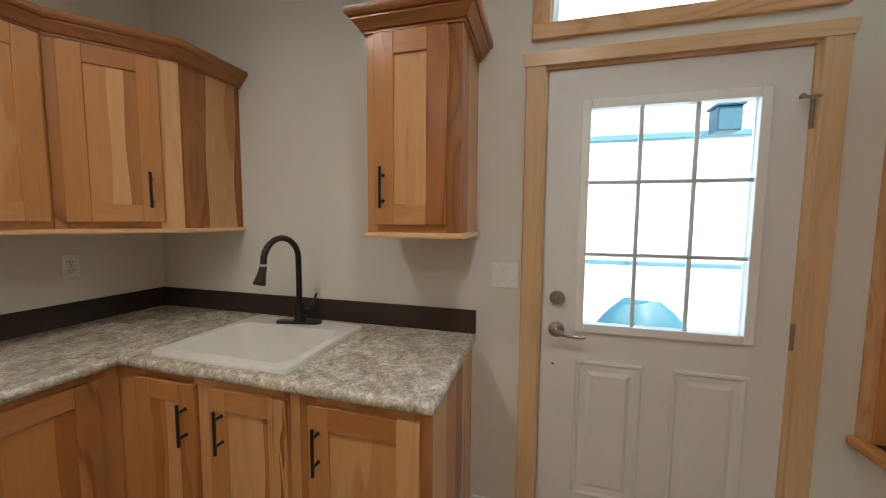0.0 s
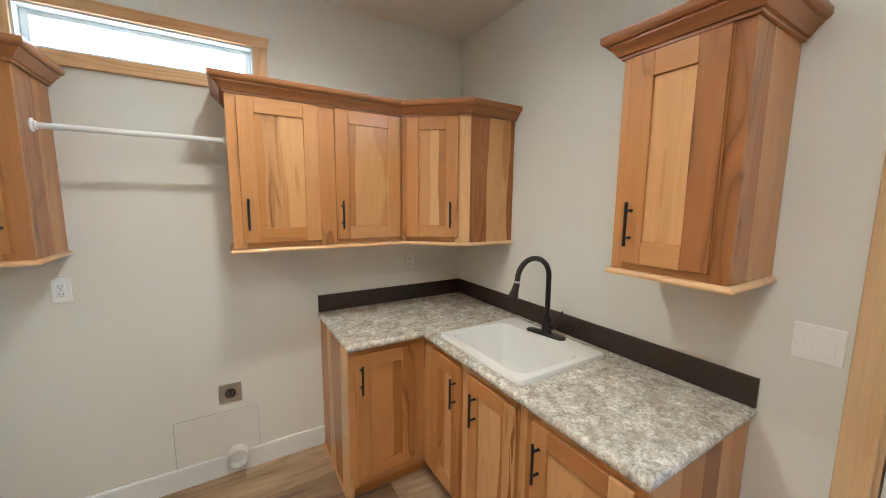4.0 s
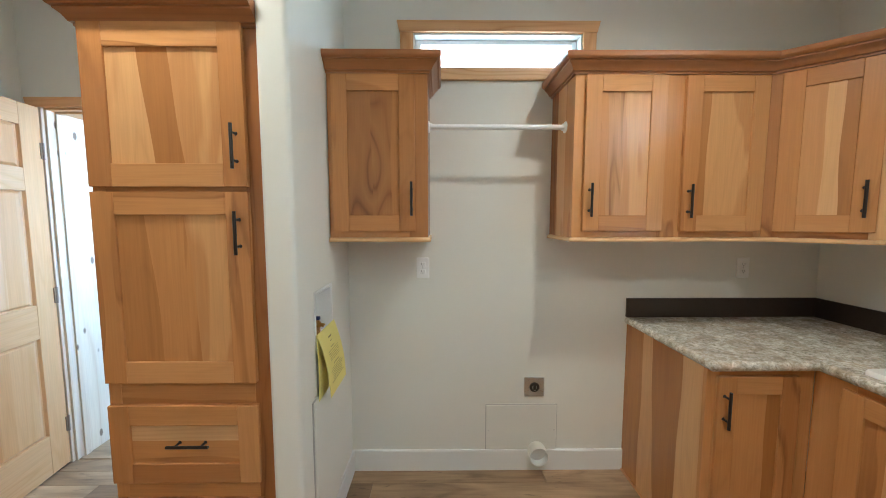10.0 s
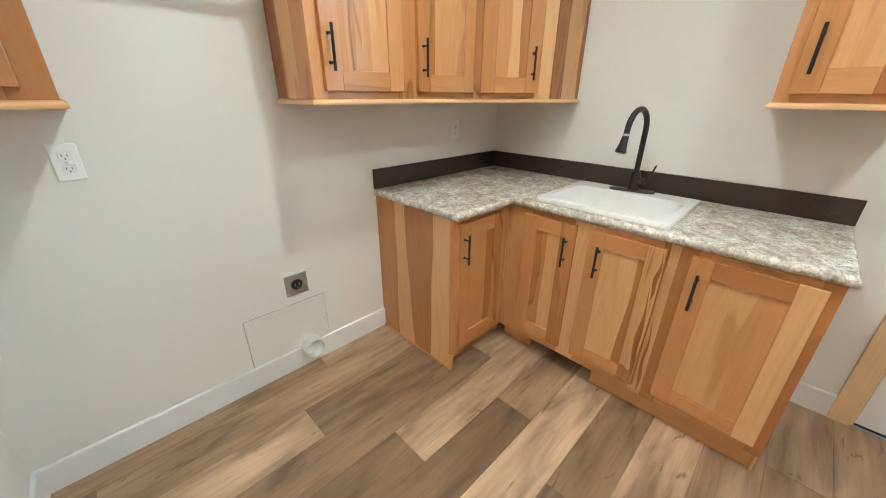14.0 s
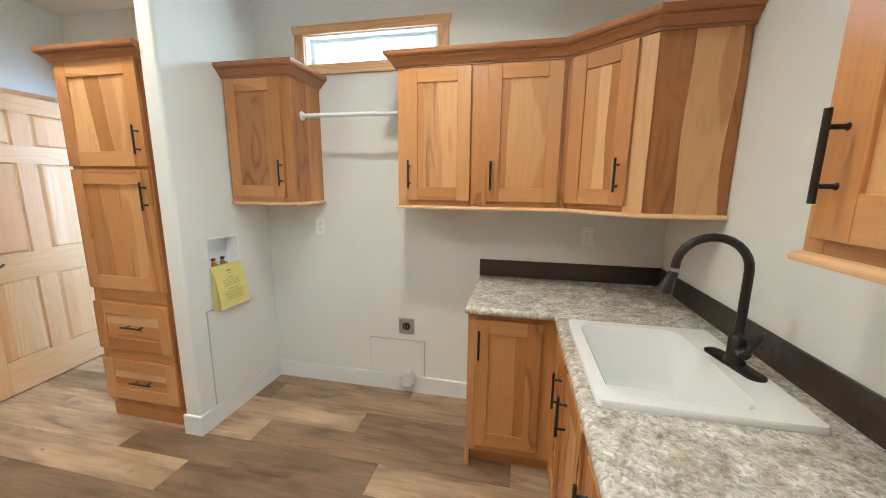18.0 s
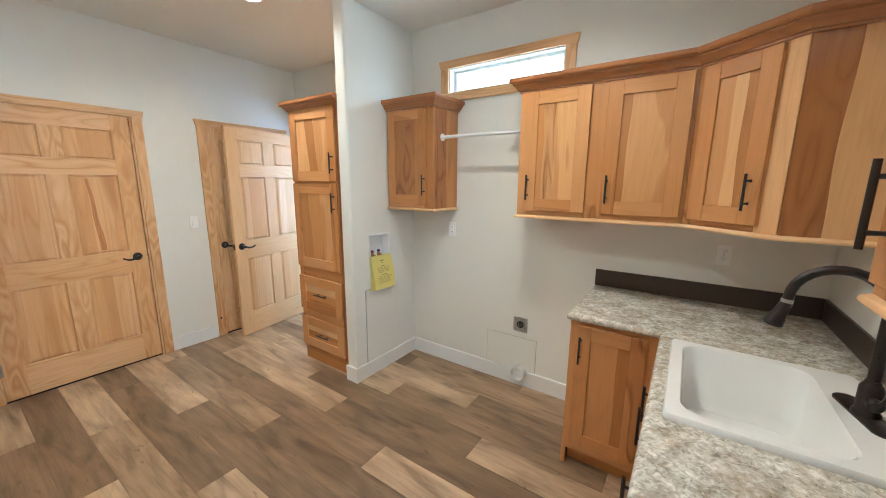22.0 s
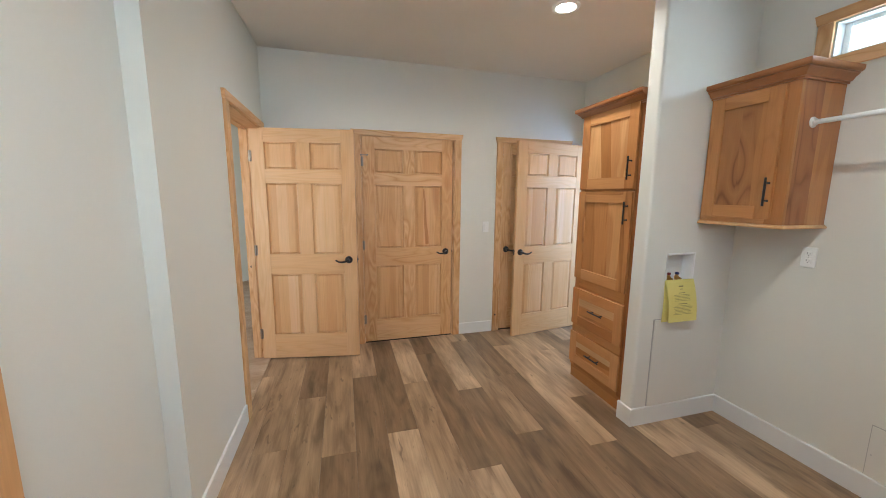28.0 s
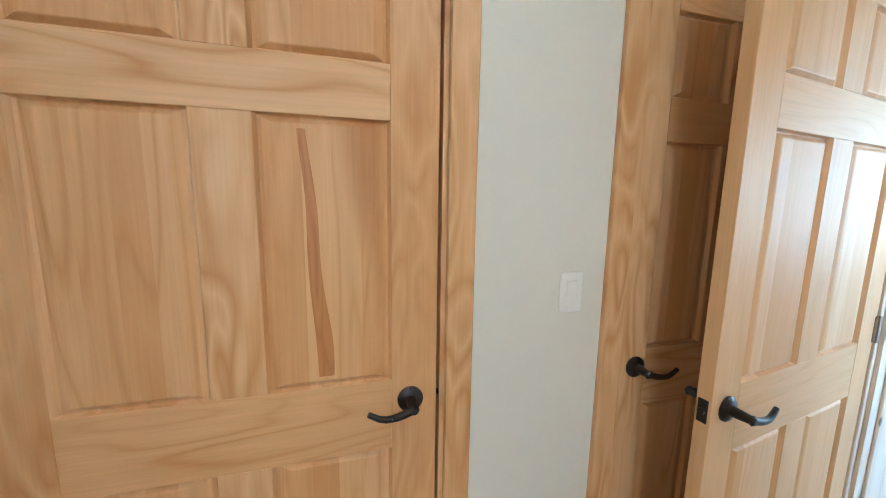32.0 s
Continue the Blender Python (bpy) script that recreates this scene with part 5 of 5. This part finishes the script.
lathe(bm, [(0.0, 0.02), (0.016, 0.02), (0.018, 0.045), (0.014, 0.05), (0.0, 0.052)], (0, 0, 0.055), "x", 16)
tube(bm, [(0.047, 0.0, 0.058), (0.058, 0.006, 0.075), (0.075, 0.012, 0.115), (0.083, 0.016, 0.144)], [0.006, 0.0055, 0.005, 0.0045], 10)
part("side_handle", bm, bronze, fc, "", True)


# ---------------------------------------------------------------- ceiling lamps
def downlight(x, y, watts, color=(1.0, 0.925, 0.82)):
    root = thing("ceiling_light", "round recessed white LED downlight in the ceiling", "lamp", pose(x, y, CEIL), group="recessed downlights")
    bm = bmesh.new()
    lathe(bm, [(0.092, 0.0), (0.092, -0.004), (0.082, -0.010), (0.066, -0.008), (0.062, -0.002)], (0, 0, 0), "z", 32)
    part("trim_ring", bm, plastic_white, root, "", True)
    bm = bmesh.new()
    lathe(bm, [(0.0, -0.011), (0.03, -0.0095), (0.05, -0.006), (0.062, -0.001), (0.0, -0.0005)], (0, 0, 0), "z", 32)
    part("lens", bm, lamp_glow, root, "glowing frosted lens")
    data = bpy.data.lights.new("downlight", "AREA")
    data.shape, data.size, data.energy, data.color = "DISK", 0.09, watts, color
    data.spread = radians(150)
    lamp = new("downlight_beam", data)
    lamp.matrix_world = look((x, y, CEIL - 0.014), (x, y, 0))


LAMP = 1.04
downlight(-0.62, -1.31, LAMP * 1.25, (1.0, 0.905, 0.77))
downlight(0.60, -1.38, LAMP * 0.3, (1.0, 0.905, 0.77))
downlight(-0.65, 0.49, LAMP * 1.1)
downlight(0.62, 0.50, LAMP * 1.15)

# ---------------------------------------------------------------- niche things
rod = thing("closet_rod", "white hanging rod between two wall cabinets", "rod", pose(-1.455, 0, 1.895))
bm = bmesh.new()
tube(bm, [(0, -0.345, 0), (0, 0.314, 0)], 0.0125, 14)
part("bar", bm, rod_white, rod, "", True)
for y, s in ((-0.345, 1), (0.314, -1)):
    bm = bmesh.new()
    lathe(bm, [(0, 0), (0.027, 0), (0.027, 0.004), (0.018, 0.008), (0.0165, 0.016), (0.0, 0.016)], (0, 0, 0), "y", 20)
    for v in bm.verts:
        v.co.y = y + s * v.co.y
    part("flange", bm, rod_white, rod, "", True)


def wall_plate(name, label, m, gangs=1, kind="outlet"):
    """An electrical plate; local room side is -y."""
    root = thing(name, label, "outlet" if kind == "outlet" else "switch", m)
    w, h = 0.07 + 0.046 * (gangs - 1), 0.115
    part("plate", boxed(-w / 2, w / 2, -0.006, 0.0, -h / 2, h / 2, 0.003, 2), plastic_white, root)
    for g in range(gangs):
        x = (g - (gangs - 1) / 2) * 0.046
        if kind == "outlet":
            for z in (-0.02, 0.02):
                part("receptacle", boxed(x - 0.016, x + 0.016, -0.0085, -0.005, z - 0.0135, z + 0.0135, 0.003, 2), plastic_white, root)
                bm = boxed(x - 0.0075, x - 0.0055, -0.0092, -0.0083, z - 0.002, z + 0.007)
                box(bm, x + 0.0055, x + 0.0075, -0.0092, -0.0083, z - 0.002, z + 0.006)
                box(bm, x - 0.002, x + 0.002, -0.0092, -0.0083, z - 0.010, z - 0.006)
                part("slot", bm, black_plastic, root)
            part("screw", boxed(x - 0.003, x + 0.003, -0.0072, -0.0055, -0.003, 0.003, 0.001), steel, root)
        else:
            ob = part("rocker", boxed(x - 0.0165, x + 0.0165, -0.0095, -0.005, -0.033, 0.033, 0.002, 2), plastic_white, root)
            for z in (-0.048, 0.048):
                part("screw", boxed(x - 0.0025, x + 0.0025, -0.0068, -0.0055, z - 0.0025, z + 0.0025, 0.0008), plastic_white, root)
    return root


wall_plate("wall_outlet", "white duplex outlet on the niche wall", pose(WX, -0.385, 1.185, 0, 0, 90))
wall_plate("wall_outlet", "white duplex outlet above the worktop", pose(WX, 1.405, 1.184, 0, 0, 90))
wall_plate("light_switch", "white double rocker switch beside the entry door", pose(0.328, NY, 1.182), 2, "switch")
wall_plate("light_switch", "white single rocker switch between two pine doors", pose(-0.62, SY, 1.183, 0, 0, 180), 1, "switch")

do = thing("dryer_outlet", "square steel dryer outlet with black round socket", "outlet", pose(WX, 0.25, 0.497, 0, 0, 90))
part("plate", boxed(-0.057, 0.057, -0.005, 0.0, -0.057, 0.057, 0.002, 2), steel, do)
bm = bmesh.new()
lathe(bm, [(0.0, 0.0), (0.028, 0.0), (0.028, -0.009), (0.024, -0.011), (0.0, -0.011)], (0, 0, 0), "y", 24)
part("socket", bm, black_plastic, do, "black round socket", True)
bm = boxed(-0.012, -0.009, -0.0125, -0.0105, -0.009, 0.009)
box(bm, 0.009, 0.012, -0.0125, -0.0105, -0.009, 0.009)
box(bm, -0.005, 0.005, -0.0125, -0.0105, -0.018, -0.014)
part("slot", bm, steel, do)

vp = thing("vent_panel", "flat white access panel on the niche wall", "panel", pose(WX, 0.178, 0.26, 0, 0, 90))
# slightly larger grey plate below draws the panel's shadow line
part("gasket", boxed(-0.2065, 0.2065, -0.004, 0.0, -0.137, 0.1345), shadow_grey, vp, "thin grey rim painted as the panel's shadow line")
part("plate", boxed(-0.203, 0.203, -0.0075, -0.004, -0.137, 0.131, 0.0015), wall_paint, vp)
for x in (-0.19, 0.19):
    for z in (-0.02, ):
        part("screw", boxed(x - 0.003, x + 0.003, -0.0085, -0.006, z - 0.003, z + 0.003, 0.001), steel, vp)
dv = thing("dryer_vent", "short galvanised dryer vent duct sticking out of the wall", "vent", pose(WX, 0.267, 0.12, 0, 0, 90))
bm = bmesh.new()
lathe(bm, [(0.052, -0.0), (0.052, -0.075), (0.054, -0.078), (0.050, -0.078), (0.049, -0.03), (0.049, -0.001)], (0, 0, 0), "y", 32)
part("duct", bm, alu, dv, "", True)
bm = bmesh.new()
lathe(bm, [(0.0, -0.030), (0.049, -0.030), (0.049, -0.026), (0.0, -0.026)], (0, 0, 0), "y", 28)
part("damper", bm, plastic_white, dv, "white damper flap")

# washer box in the wing wall (faces north); local x runs west
wb_box = thing("washer_box", "white recessed washer supply box with brass valves", "valve box", pose(-1.2315, -0.797, 1.045, 0, 0, 180))
hw, hh = 0.105, 0.105
for b in ((-hw - 0.012, -hw, -hh - 0.012, hh + 0.012), (hw, hw + 0.012, -hh - 0.012, hh + 0.012), (-hw, hw, hh, hh + 0.012), (-hw, hw, -hh - 0.012, -hh)):
    part("flange", boxed(b[0], b[1], -0.004, 0.0, b[2], b[3], 0.0015), plastic_white, wb_box)
part("back", boxed(-hw, hw, 0.076, 0.080, -hh, hh), plastic_white, wb_box)
for b in ((-hw, -hw + 0.004, -hh, hh), (hw - 0.004, hw, -hh, hh), (-hw + 0.004, hw - 0.004, hh - 0.004, hh), (-hw + 0.004, hw - 0.004, -hh, -hh + 0.004)):
    part("liner", boxed(b[0], b[1], 0.0, 0.076, b[2], b[3]), plastic_white, wb_box)
for x, mt, nm in ((-0.05, red_valve, "red"), (0.02, blue_valve, "blue")):
    bm = bmesh.new()
    lathe(bm, [(0.0, -0.10), (0.011, -0.10), (0.011, -0.068), (0.015, -0.064), (0.015, -0.045), (0.009, -0.04), (0.009, -0.03), (0.0, -0.03)], (x, 0.035, 0), "z", 14)
    tube(bm, [(x, 0.035, -0.055), (x, 0.012, -0.056), (x, 0.006, -0.060)], [0.008, 0.008, 0.010], 12)
    part("valve", bm, brass, wb_box, "brass shut-off valve", True)
    bm = boxed(x - 0.010, x + 0.010, 0.024, 0.044, -0.034, -0.018, 0.004, 2)
    part("valve_handle", bm, mt, wb_box, nm + " plastic valve lever", True)

# yellow instruction sheet hanging from the valves, folded over
sheet = thing("instruction_sheet", "yellow printed instruction sheet hanging over the washer box", "paper", pose(-1.228, -0.797, 0.0, 0, 0, 180))
WID, TOP, BOT = 0.115, 0.988, 0.722


def leaf(x0, x1, top, bot, y_top, y_bot, bow, thick=0.0012):
    n = 10
    front, back = [], []
    for k in range(n + 1):
        s = k / n
        y = y_top + (y_bot - y_top) * s - bow * math.sin(s * math.pi)
        front.append((y, top + (bot - top) * s))
    bm = bmesh.new()
    rings_mesh(bm, [[(x0, y, z) for y, z in front] + [(x0, y + thick, z) for y, z in reversed(front)], [(x1, y, z) for y, z in front] + [(x1, y + thick, z) for y, z in reversed(front)]])
    return bm, front


bm, front = leaf(-WID, WID, TOP, BOT, -0.010, -0.060, 0.012)
part("front_leaf", bm, paper_yellow, sheet, "", True)
bm, _ = leaf(-WID - 0.004, WID - 0.004, TOP - 0.001, BOT - 0.012, -0.0085, -0.012, 0.004)
part("back_leaf", bm, paper_yellow, sheet, "", True)


def on_sheet(z):
    zs = [p[1] for p in front]
    return float(np.interp(z, zs[::-1], [p[0] for p in front][::-1]))


rng = random.Random(5)
for z, half, hgt in [(0.945, 0.018, 0.012), (0.929, 0.012, 0.004), (0.906, 0.024, 0.004)] + [(0.894 - 0.009 * k, 0.078 - 0.02 * rng.random(), 0.0024) for k in range(5)] + [(0.838, 0.034, 0.005)] + [(0.826 - 0.009 * k, 0.08 - 0.02 * rng.random(), 0.0024) for k in range(7)]:
    y = on_sheet(z)
    part("printed_line", boxed(-half, half, y - 0.0009, y - 0.0001, z - hgt / 2, z + hgt / 2), ink, sheet)

ap = thing("access_panel", "flat white painted access panel under the washer box", "panel", pose(-1.238, -0.797, 0.425, 0, 0, 180))
# grey plate edge again in place of a shadow line
part("gasket", boxed(-0.179, 0.179, -0.004, 0.0, -0.302, 0.304), shadow_grey, ap, "thin grey rim painted as the panel's shadow line")
part("plate", boxed(-0.175, 0.175, -0.009, -0.004, -0.302, 0.300, 0.002), wall_paint, ap)
for x in (-0.16, 0.16):
    for z in (-0.27, 0.27):
        part("screw", boxed(x - 0.003, x + 0.003, -0.0105, -0.008, z - 0.003, z + 0.003, 0.001), plastic_white, ap)

# ---------------------------------------------------------------- wood-lined recess in the east wall
rc = thing("wall_recess", "wood-lined recess in the wall with a rounded sill", "recess", pose(EXN, 1.79, 0.665, 0, 0, -90), kind="structure")
RW, RH, RD = 1.725, 1.265, 0.30
part("back_panel", boxed(0, RW, RD, RD + 0.015, 0, RH), hickory_v, rc)
part("liner", boxed(0, 0.015, 0.0, RD, 0, RH), hickory_v, rc)
part("liner", boxed(RW - 0.015, RW, 0.0, RD, 0, RH), hickory_v, rc)
part("liner", boxed(0.015, RW - 0.015, 0.0, RD, RH - 0.015, RH), hickory_h, rc)
part("sill", boxed(-0.042, RW + 0.075, -0.045, RD, -0.035, 0.0, 0.012, 3), hickory_h, rc, "rounded wooden sill")
part("casing", boxed(-0.042, 0.004, -0.018, 0, 0.0, RH, 0.002), pine_v, rc)
part("casing", boxed(RW - 0.004, RW + 0.06, -0.018, 0, 0.0, RH, 0.002), pine_v, rc)
part("head_casing", boxed(-0.042, RW + 0.075, -0.022, 0, RH, RH + 0.07, 0.002), pine_h, rc)

# ---------------------------------------------------------------- kitchen seen through the west doorway
ov = thing("oven_cabinet", "tall pale maple oven cabinet with crown and drawer", "cabinet", pose(-6.16, -5.32, 0, 0, 0, 90))
OW, OD = 0.82, 0.66
part("body", boxed(0.0, OW - 0.012, -OD + 0.02, -0.002, 0.0, 2.42), maple_v, ov)
part("side_panel", boxed(OW - 0.012, OW, -OD, -0.002, 0.0, 2.42), birch_v, ov, "pale maple end panel")
part("face_frame", boxed(0.0, 0.04, -OD, -OD + 0.02, 0.0, 2.42), pine_v, ov)
part("face_frame", boxed(OW - 0.06, OW - 0.012, -OD, -OD + 0.02, 0.0, 2.42), pine_v, ov)
for x in (0.03, 0.41):
    shaker(ov, x, 1.66, 0.355, 0.72, -OD, 50 + int(x * 10), (x + (0.32 if x < 0.1 else 0.035), 1.76, False))
shaker(ov, 0.03, 0.17, 0.735, 0.26, -OD, 53, (0.4, 0.30, True), name="drawer_front")
crown(ov, [(0.0, -OD), (OW, -OD), (OW, 0.0)], 2.40, maple_h)
oven = thing("double_oven", "stainless double wall oven with blue protective film", "oven", pose(-6.16, -5.32, 0, 0, 0, 90))
part("control_panel", boxed(0.04, OW - 0.065, -OD - 0.03, -OD, 1.45, 1.60, 0.004), steel, oven)
part("display", boxed(0.16, OW - 0.18, -OD - 0.034, -OD - 0.030, 1.49, 1.57), oven_glass, oven)
for z0, z1, filmed in ((0.98, 1.44, False), (0.50, 0.96, True)):
    dr = part("oven_door", boxed(0.04, OW - 0.065, -OD - 0.045, -OD, z0, z1, 0.006), steel, oven)
    if filmed:
        part("film", boxed(0.046, OW - 0.071, -OD - 0.0475, -OD - 0.046, z0 + 0.008, z1 - 0.075), blue_film, dr, "blue protective film")
        part("oven_window", boxed(0.10, OW - 0.125, -OD - 0.050, -OD - 0.048, z0 + 0.06, z1 - 0.10), oven_glass, dr)
    else:
        part("oven_window", boxed(0.07, OW - 0.095, -OD - 0.050, -OD - 0.046, z0 + 0.035, z1 - 0.085), oven_glass, dr)
        part("film", boxed(0.09, 0.20, -OD - 0.052, -OD - 0.0505, z0 + 0.07, z0 + 0.28), blue_film, dr, "blue printed label")
        bm = bmesh.new()
        lathe(bm, [(0.0, -OD - 0.0530), (0.075, -OD - 0.0530), (0.075, -OD - 0.0505), (0.0, -OD - 0.0505)], (0.50, 0, z0 + 0.22), "y", 24)
        part("sticker", bm, plastic_white, dr, "round white paper sticker")
    bm = bmesh.new()
    tube(bm, [(0.08, -OD - 0.085, z1 - 0.05), (OW - 0.105, -OD - 0.085, z1 - 0.05)], 0.010, 10)
    tube(bm, [(0.11, -OD - 0.085, z1 - 0.05), (0.11, -OD - 0.044, z1 - 0.05)], 0.007, 8)
    tube(bm, [(OW - 0.135, -OD - 0.085, z1 - 0.05), (OW - 0.135, -OD - 0.044, z1 - 0.05)], 0.007, 8)
    part("handle", bm, steel, dr, "", True)
structure("wall_kitchen_pier", boxed(-6.3, -6.10, -4.49, -4.36, 0, CEIL), wall_paint, "white wall pier beside the oven cabinet")
art = thing("wall_picture", "tall abstract picture of stacked stones on pale canvas", "picture", pose(-6.3, -4.06, 1.22, 0, 0, 90))
part("canvas", boxed(-0.24, 0.24, -0.03, 0.0, 0, 0.92, 0.004), canvas, art)
for k in range(6):
    bm = bmesh.new()
    z = 0.07 + 0.13 * k
    w = 0.09 + 0.02 * math.sin(k * 2.3)
    rings_mesh(bm, [[(x, -0.0325, zz) for x, zz, _ in rounded(-w, w, z, z + 0.132, 0.05, 0)], [(x, -0.030, zz) for x, zz, _ in rounded(-w, w, z, z + 0.132, 0.05, 0)]])
    part("painted_shape", bm, (orange_paint, slate_paint)[k % 2], art)

# ---------------------------------------------------------------- outside the entry door
single("porch_deck", boxed(-0.6, 3.2, 1.99, 4.6, -0.16, -0.03, 0.01), concrete, "pale concrete porch slab outside the entry door", "porch", kind="structure")
rl = thing("porch_railing", "blue-grey porch railing behind the glass door", "railing", pose(0, 4.5, -0.03))
part("top_rail", boxed(-0.6, 3.2, -0.04, 0.04, 0.98, 1.03, 0.006), ash, rl)
part("bottom_rail", boxed(-0.6, 3.2, -0.025, 0.025, 0.10, 0.15, 0.004), ash, rl)
for x in (-0.6, 0.62, 3.12):
    part("post", boxed(x, x + 0.08, -0.04, 0.04, 0.0, 0.98, 0.005), ash, rl)
rng = random.Random(8)
bm = bmesh.new()
rings = []
for k in range(11):
    s = k / 10
    w = 0.33 * (1 - 0.62 * max(0.0, s - 0.55) ** 2 / 0.2025)
    rings.append([(w * math.cos(a) * 1.15 * (1 + 0.05 * math.sin(3 * a + k)), w * math.sin(a) * 0.62 * (1 + 0.06 * math.sin(7 * a)), 0.80 * s - 0.02 * math.sin(2 * a) * s) for a in [2 * math.pi * i / 28 for i in range(28)]])
rings_mesh(bm, rings)
single("covered_grill", bm, tarp, "grill under a dark teal cloth cover on the porch", "grill", pose(1.28, 3.45, -0.03), soft=True)
pl = thing("porch_lantern", "dark teal box lantern hanging under the porch beam", "lamp", pose(1.72, 3.3, 2.06))
part("box", boxed(-0.075, 0.075, -0.075, 0.075, 0.0, 0.17, 0.008), tarp, pl)
part("cap", boxed(-0.09, 0.09, -0.09, 0.09, 0.17, 0.19, 0.006), tarp, pl)
part("stem", boxed(-0.008, 0.008, -0.008, 0.008, 0.19, 0.54), tarp, pl)
bm_ = thing("porch_beam", "pale blue porch roof beam on two posts", "beam", pose(0, 4.4, 0))
part("beam", boxed(-0.6, 3.2, -0.06, 0.06, 2.25, 2.31, 0.006), ash, bm_)
for x in (-0.55, 3.1):
    part("post", boxed(x - 0.05, x + 0.05, -0.05, 0.05, -0.03, 2.25, 0.005), siding_far, bm_)
bm = bmesh.new()
tube(bm, [(2.17, 0.0, 2.30), (2.17, -0.02, 2.56), (2.10, -0.18, 2.60), (1.72, -1.10, 2.605)], 0.014, 8)
part("lantern_arm", bm, ash, bm_, "", True)
# added block, not a known house: keeps the glass door's view white
house = thing("house_backdrop", "pale house-shaped block, added as a white backdrop across the yard", "house", pose(1.5, 16, -0.16))
part("wall", boxed(-9, 9, 0, 6, 0, 6.0), siding_far, house)
bm = bmesh.new()
rings_mesh(bm, [[(-9.5, -0.5, 5.95), (9.5, -0.5, 5.95), (9.5, 6.5, 5.95), (-9.5, 6.5, 5.95)], [(-9.5, 2.9, 7.6), (9.5, 2.9, 7.6), (9.5, 3.1, 7.6), (-9.5, 3.1, 7.6)]])
part("roof", bm, concrete, house)

# ---------------------------------------------------------------- vinyl planks
PW, PL, SEAM = 0.1985, 1.50, 0.030


def plank(name, x0, x1, y0, y1, material, under=floor):
    cx, cy = (x0 + x1) / 2, (y0 + y1) / 2
    g = 0.0004
    a, b, v = (x1 - x0) / 2 - g, (y1 - y0) / 2 - g, 0.0007
    bm = bmesh.new()
    rings_mesh(bm, [[(-a, -b, -0.004), (a, -b, -0.004), (a, b, -0.004), (-a, b, -0.004)], [(-a, -b, -0.0012), (a, -b, -0.0012), (a, b, -0.0012), (-a, b, -0.0012)], [(-a + v, -b + v, 0), (a - v, -b + v, 0), (a - v, b - v, 0), (-a + v, b - v, 0)]])
    part(name, bm, material, under, "", False, pose(cx, cy, 0))


# end joints row by row, from the west wall to the east; each row repeats every plank length
JOINTS = (0.30, -0.66, 0.075, -0.49, 0.31, -0.70, -0.134, -0.91, -1.50, -0.70, -1.70, -1.13, -1.90, -1.015, -1.68, -1.137, -2.10)
# tones of the planks south and north of that joint, and of the next one north: p pale, m mid, d dark
TONES = ("mp", "dm", "pd", "pd", "dp", "pdm", "dp", "mdd", "pdp", "dpm", "pm", "dp", "pd", "md", "dm", "mp", "mp")
rng = random.Random(4)
for row, (joint, tones) in enumerate(zip(JOINTS, TONES)):
    x0, x1 = SEAM + PW * (row - 9), SEAM + PW * (row - 8)
    x0, x1 = max(x0, WX + 0.001), min(x1, 1.599)
    for n in range(-3, 4):
        y0, y1 = max(joint + n * PL, SY + 0.001), min(joint + (n + 1) * PL, NY - 0.001)
        if y1 - y0 < 0.03:
            continue
        tone = {-1: tones[0], 0: tones[1], 1: tones[2:]}.get(n) or rng.choice("ppmmd")
        plank("plank", x0, x1, y0, y1, plank_mats["pmd".index(tone)])
plank("plank", -1.99, WX, -2.50, -1.6, plank_mats[1])
kitchen_floor = structure("floor_kitchen", boxed(-6.4, -1.992, -6.6, -1.0, -0.12, -0.0045), joint_brown, "wood-look vinyl plank floor of the kitchen", "floor")
rng = random.Random(9)
x = -6.3
while x < -2.0:
    y = -6.5 - rng.random()
    while y < -1.1:
        x1, y0, y1 = min(x + PW, -1.992), max(y, -6.5), min(y + PL, -1.1)
        if y1 - y0 > 0.02:
            plank("plank", x, x1, y0, y1, plank_mats[rng.choice((0, 0, 1, 1, 2))], kitchen_floor)
        y += PL
    x += PW
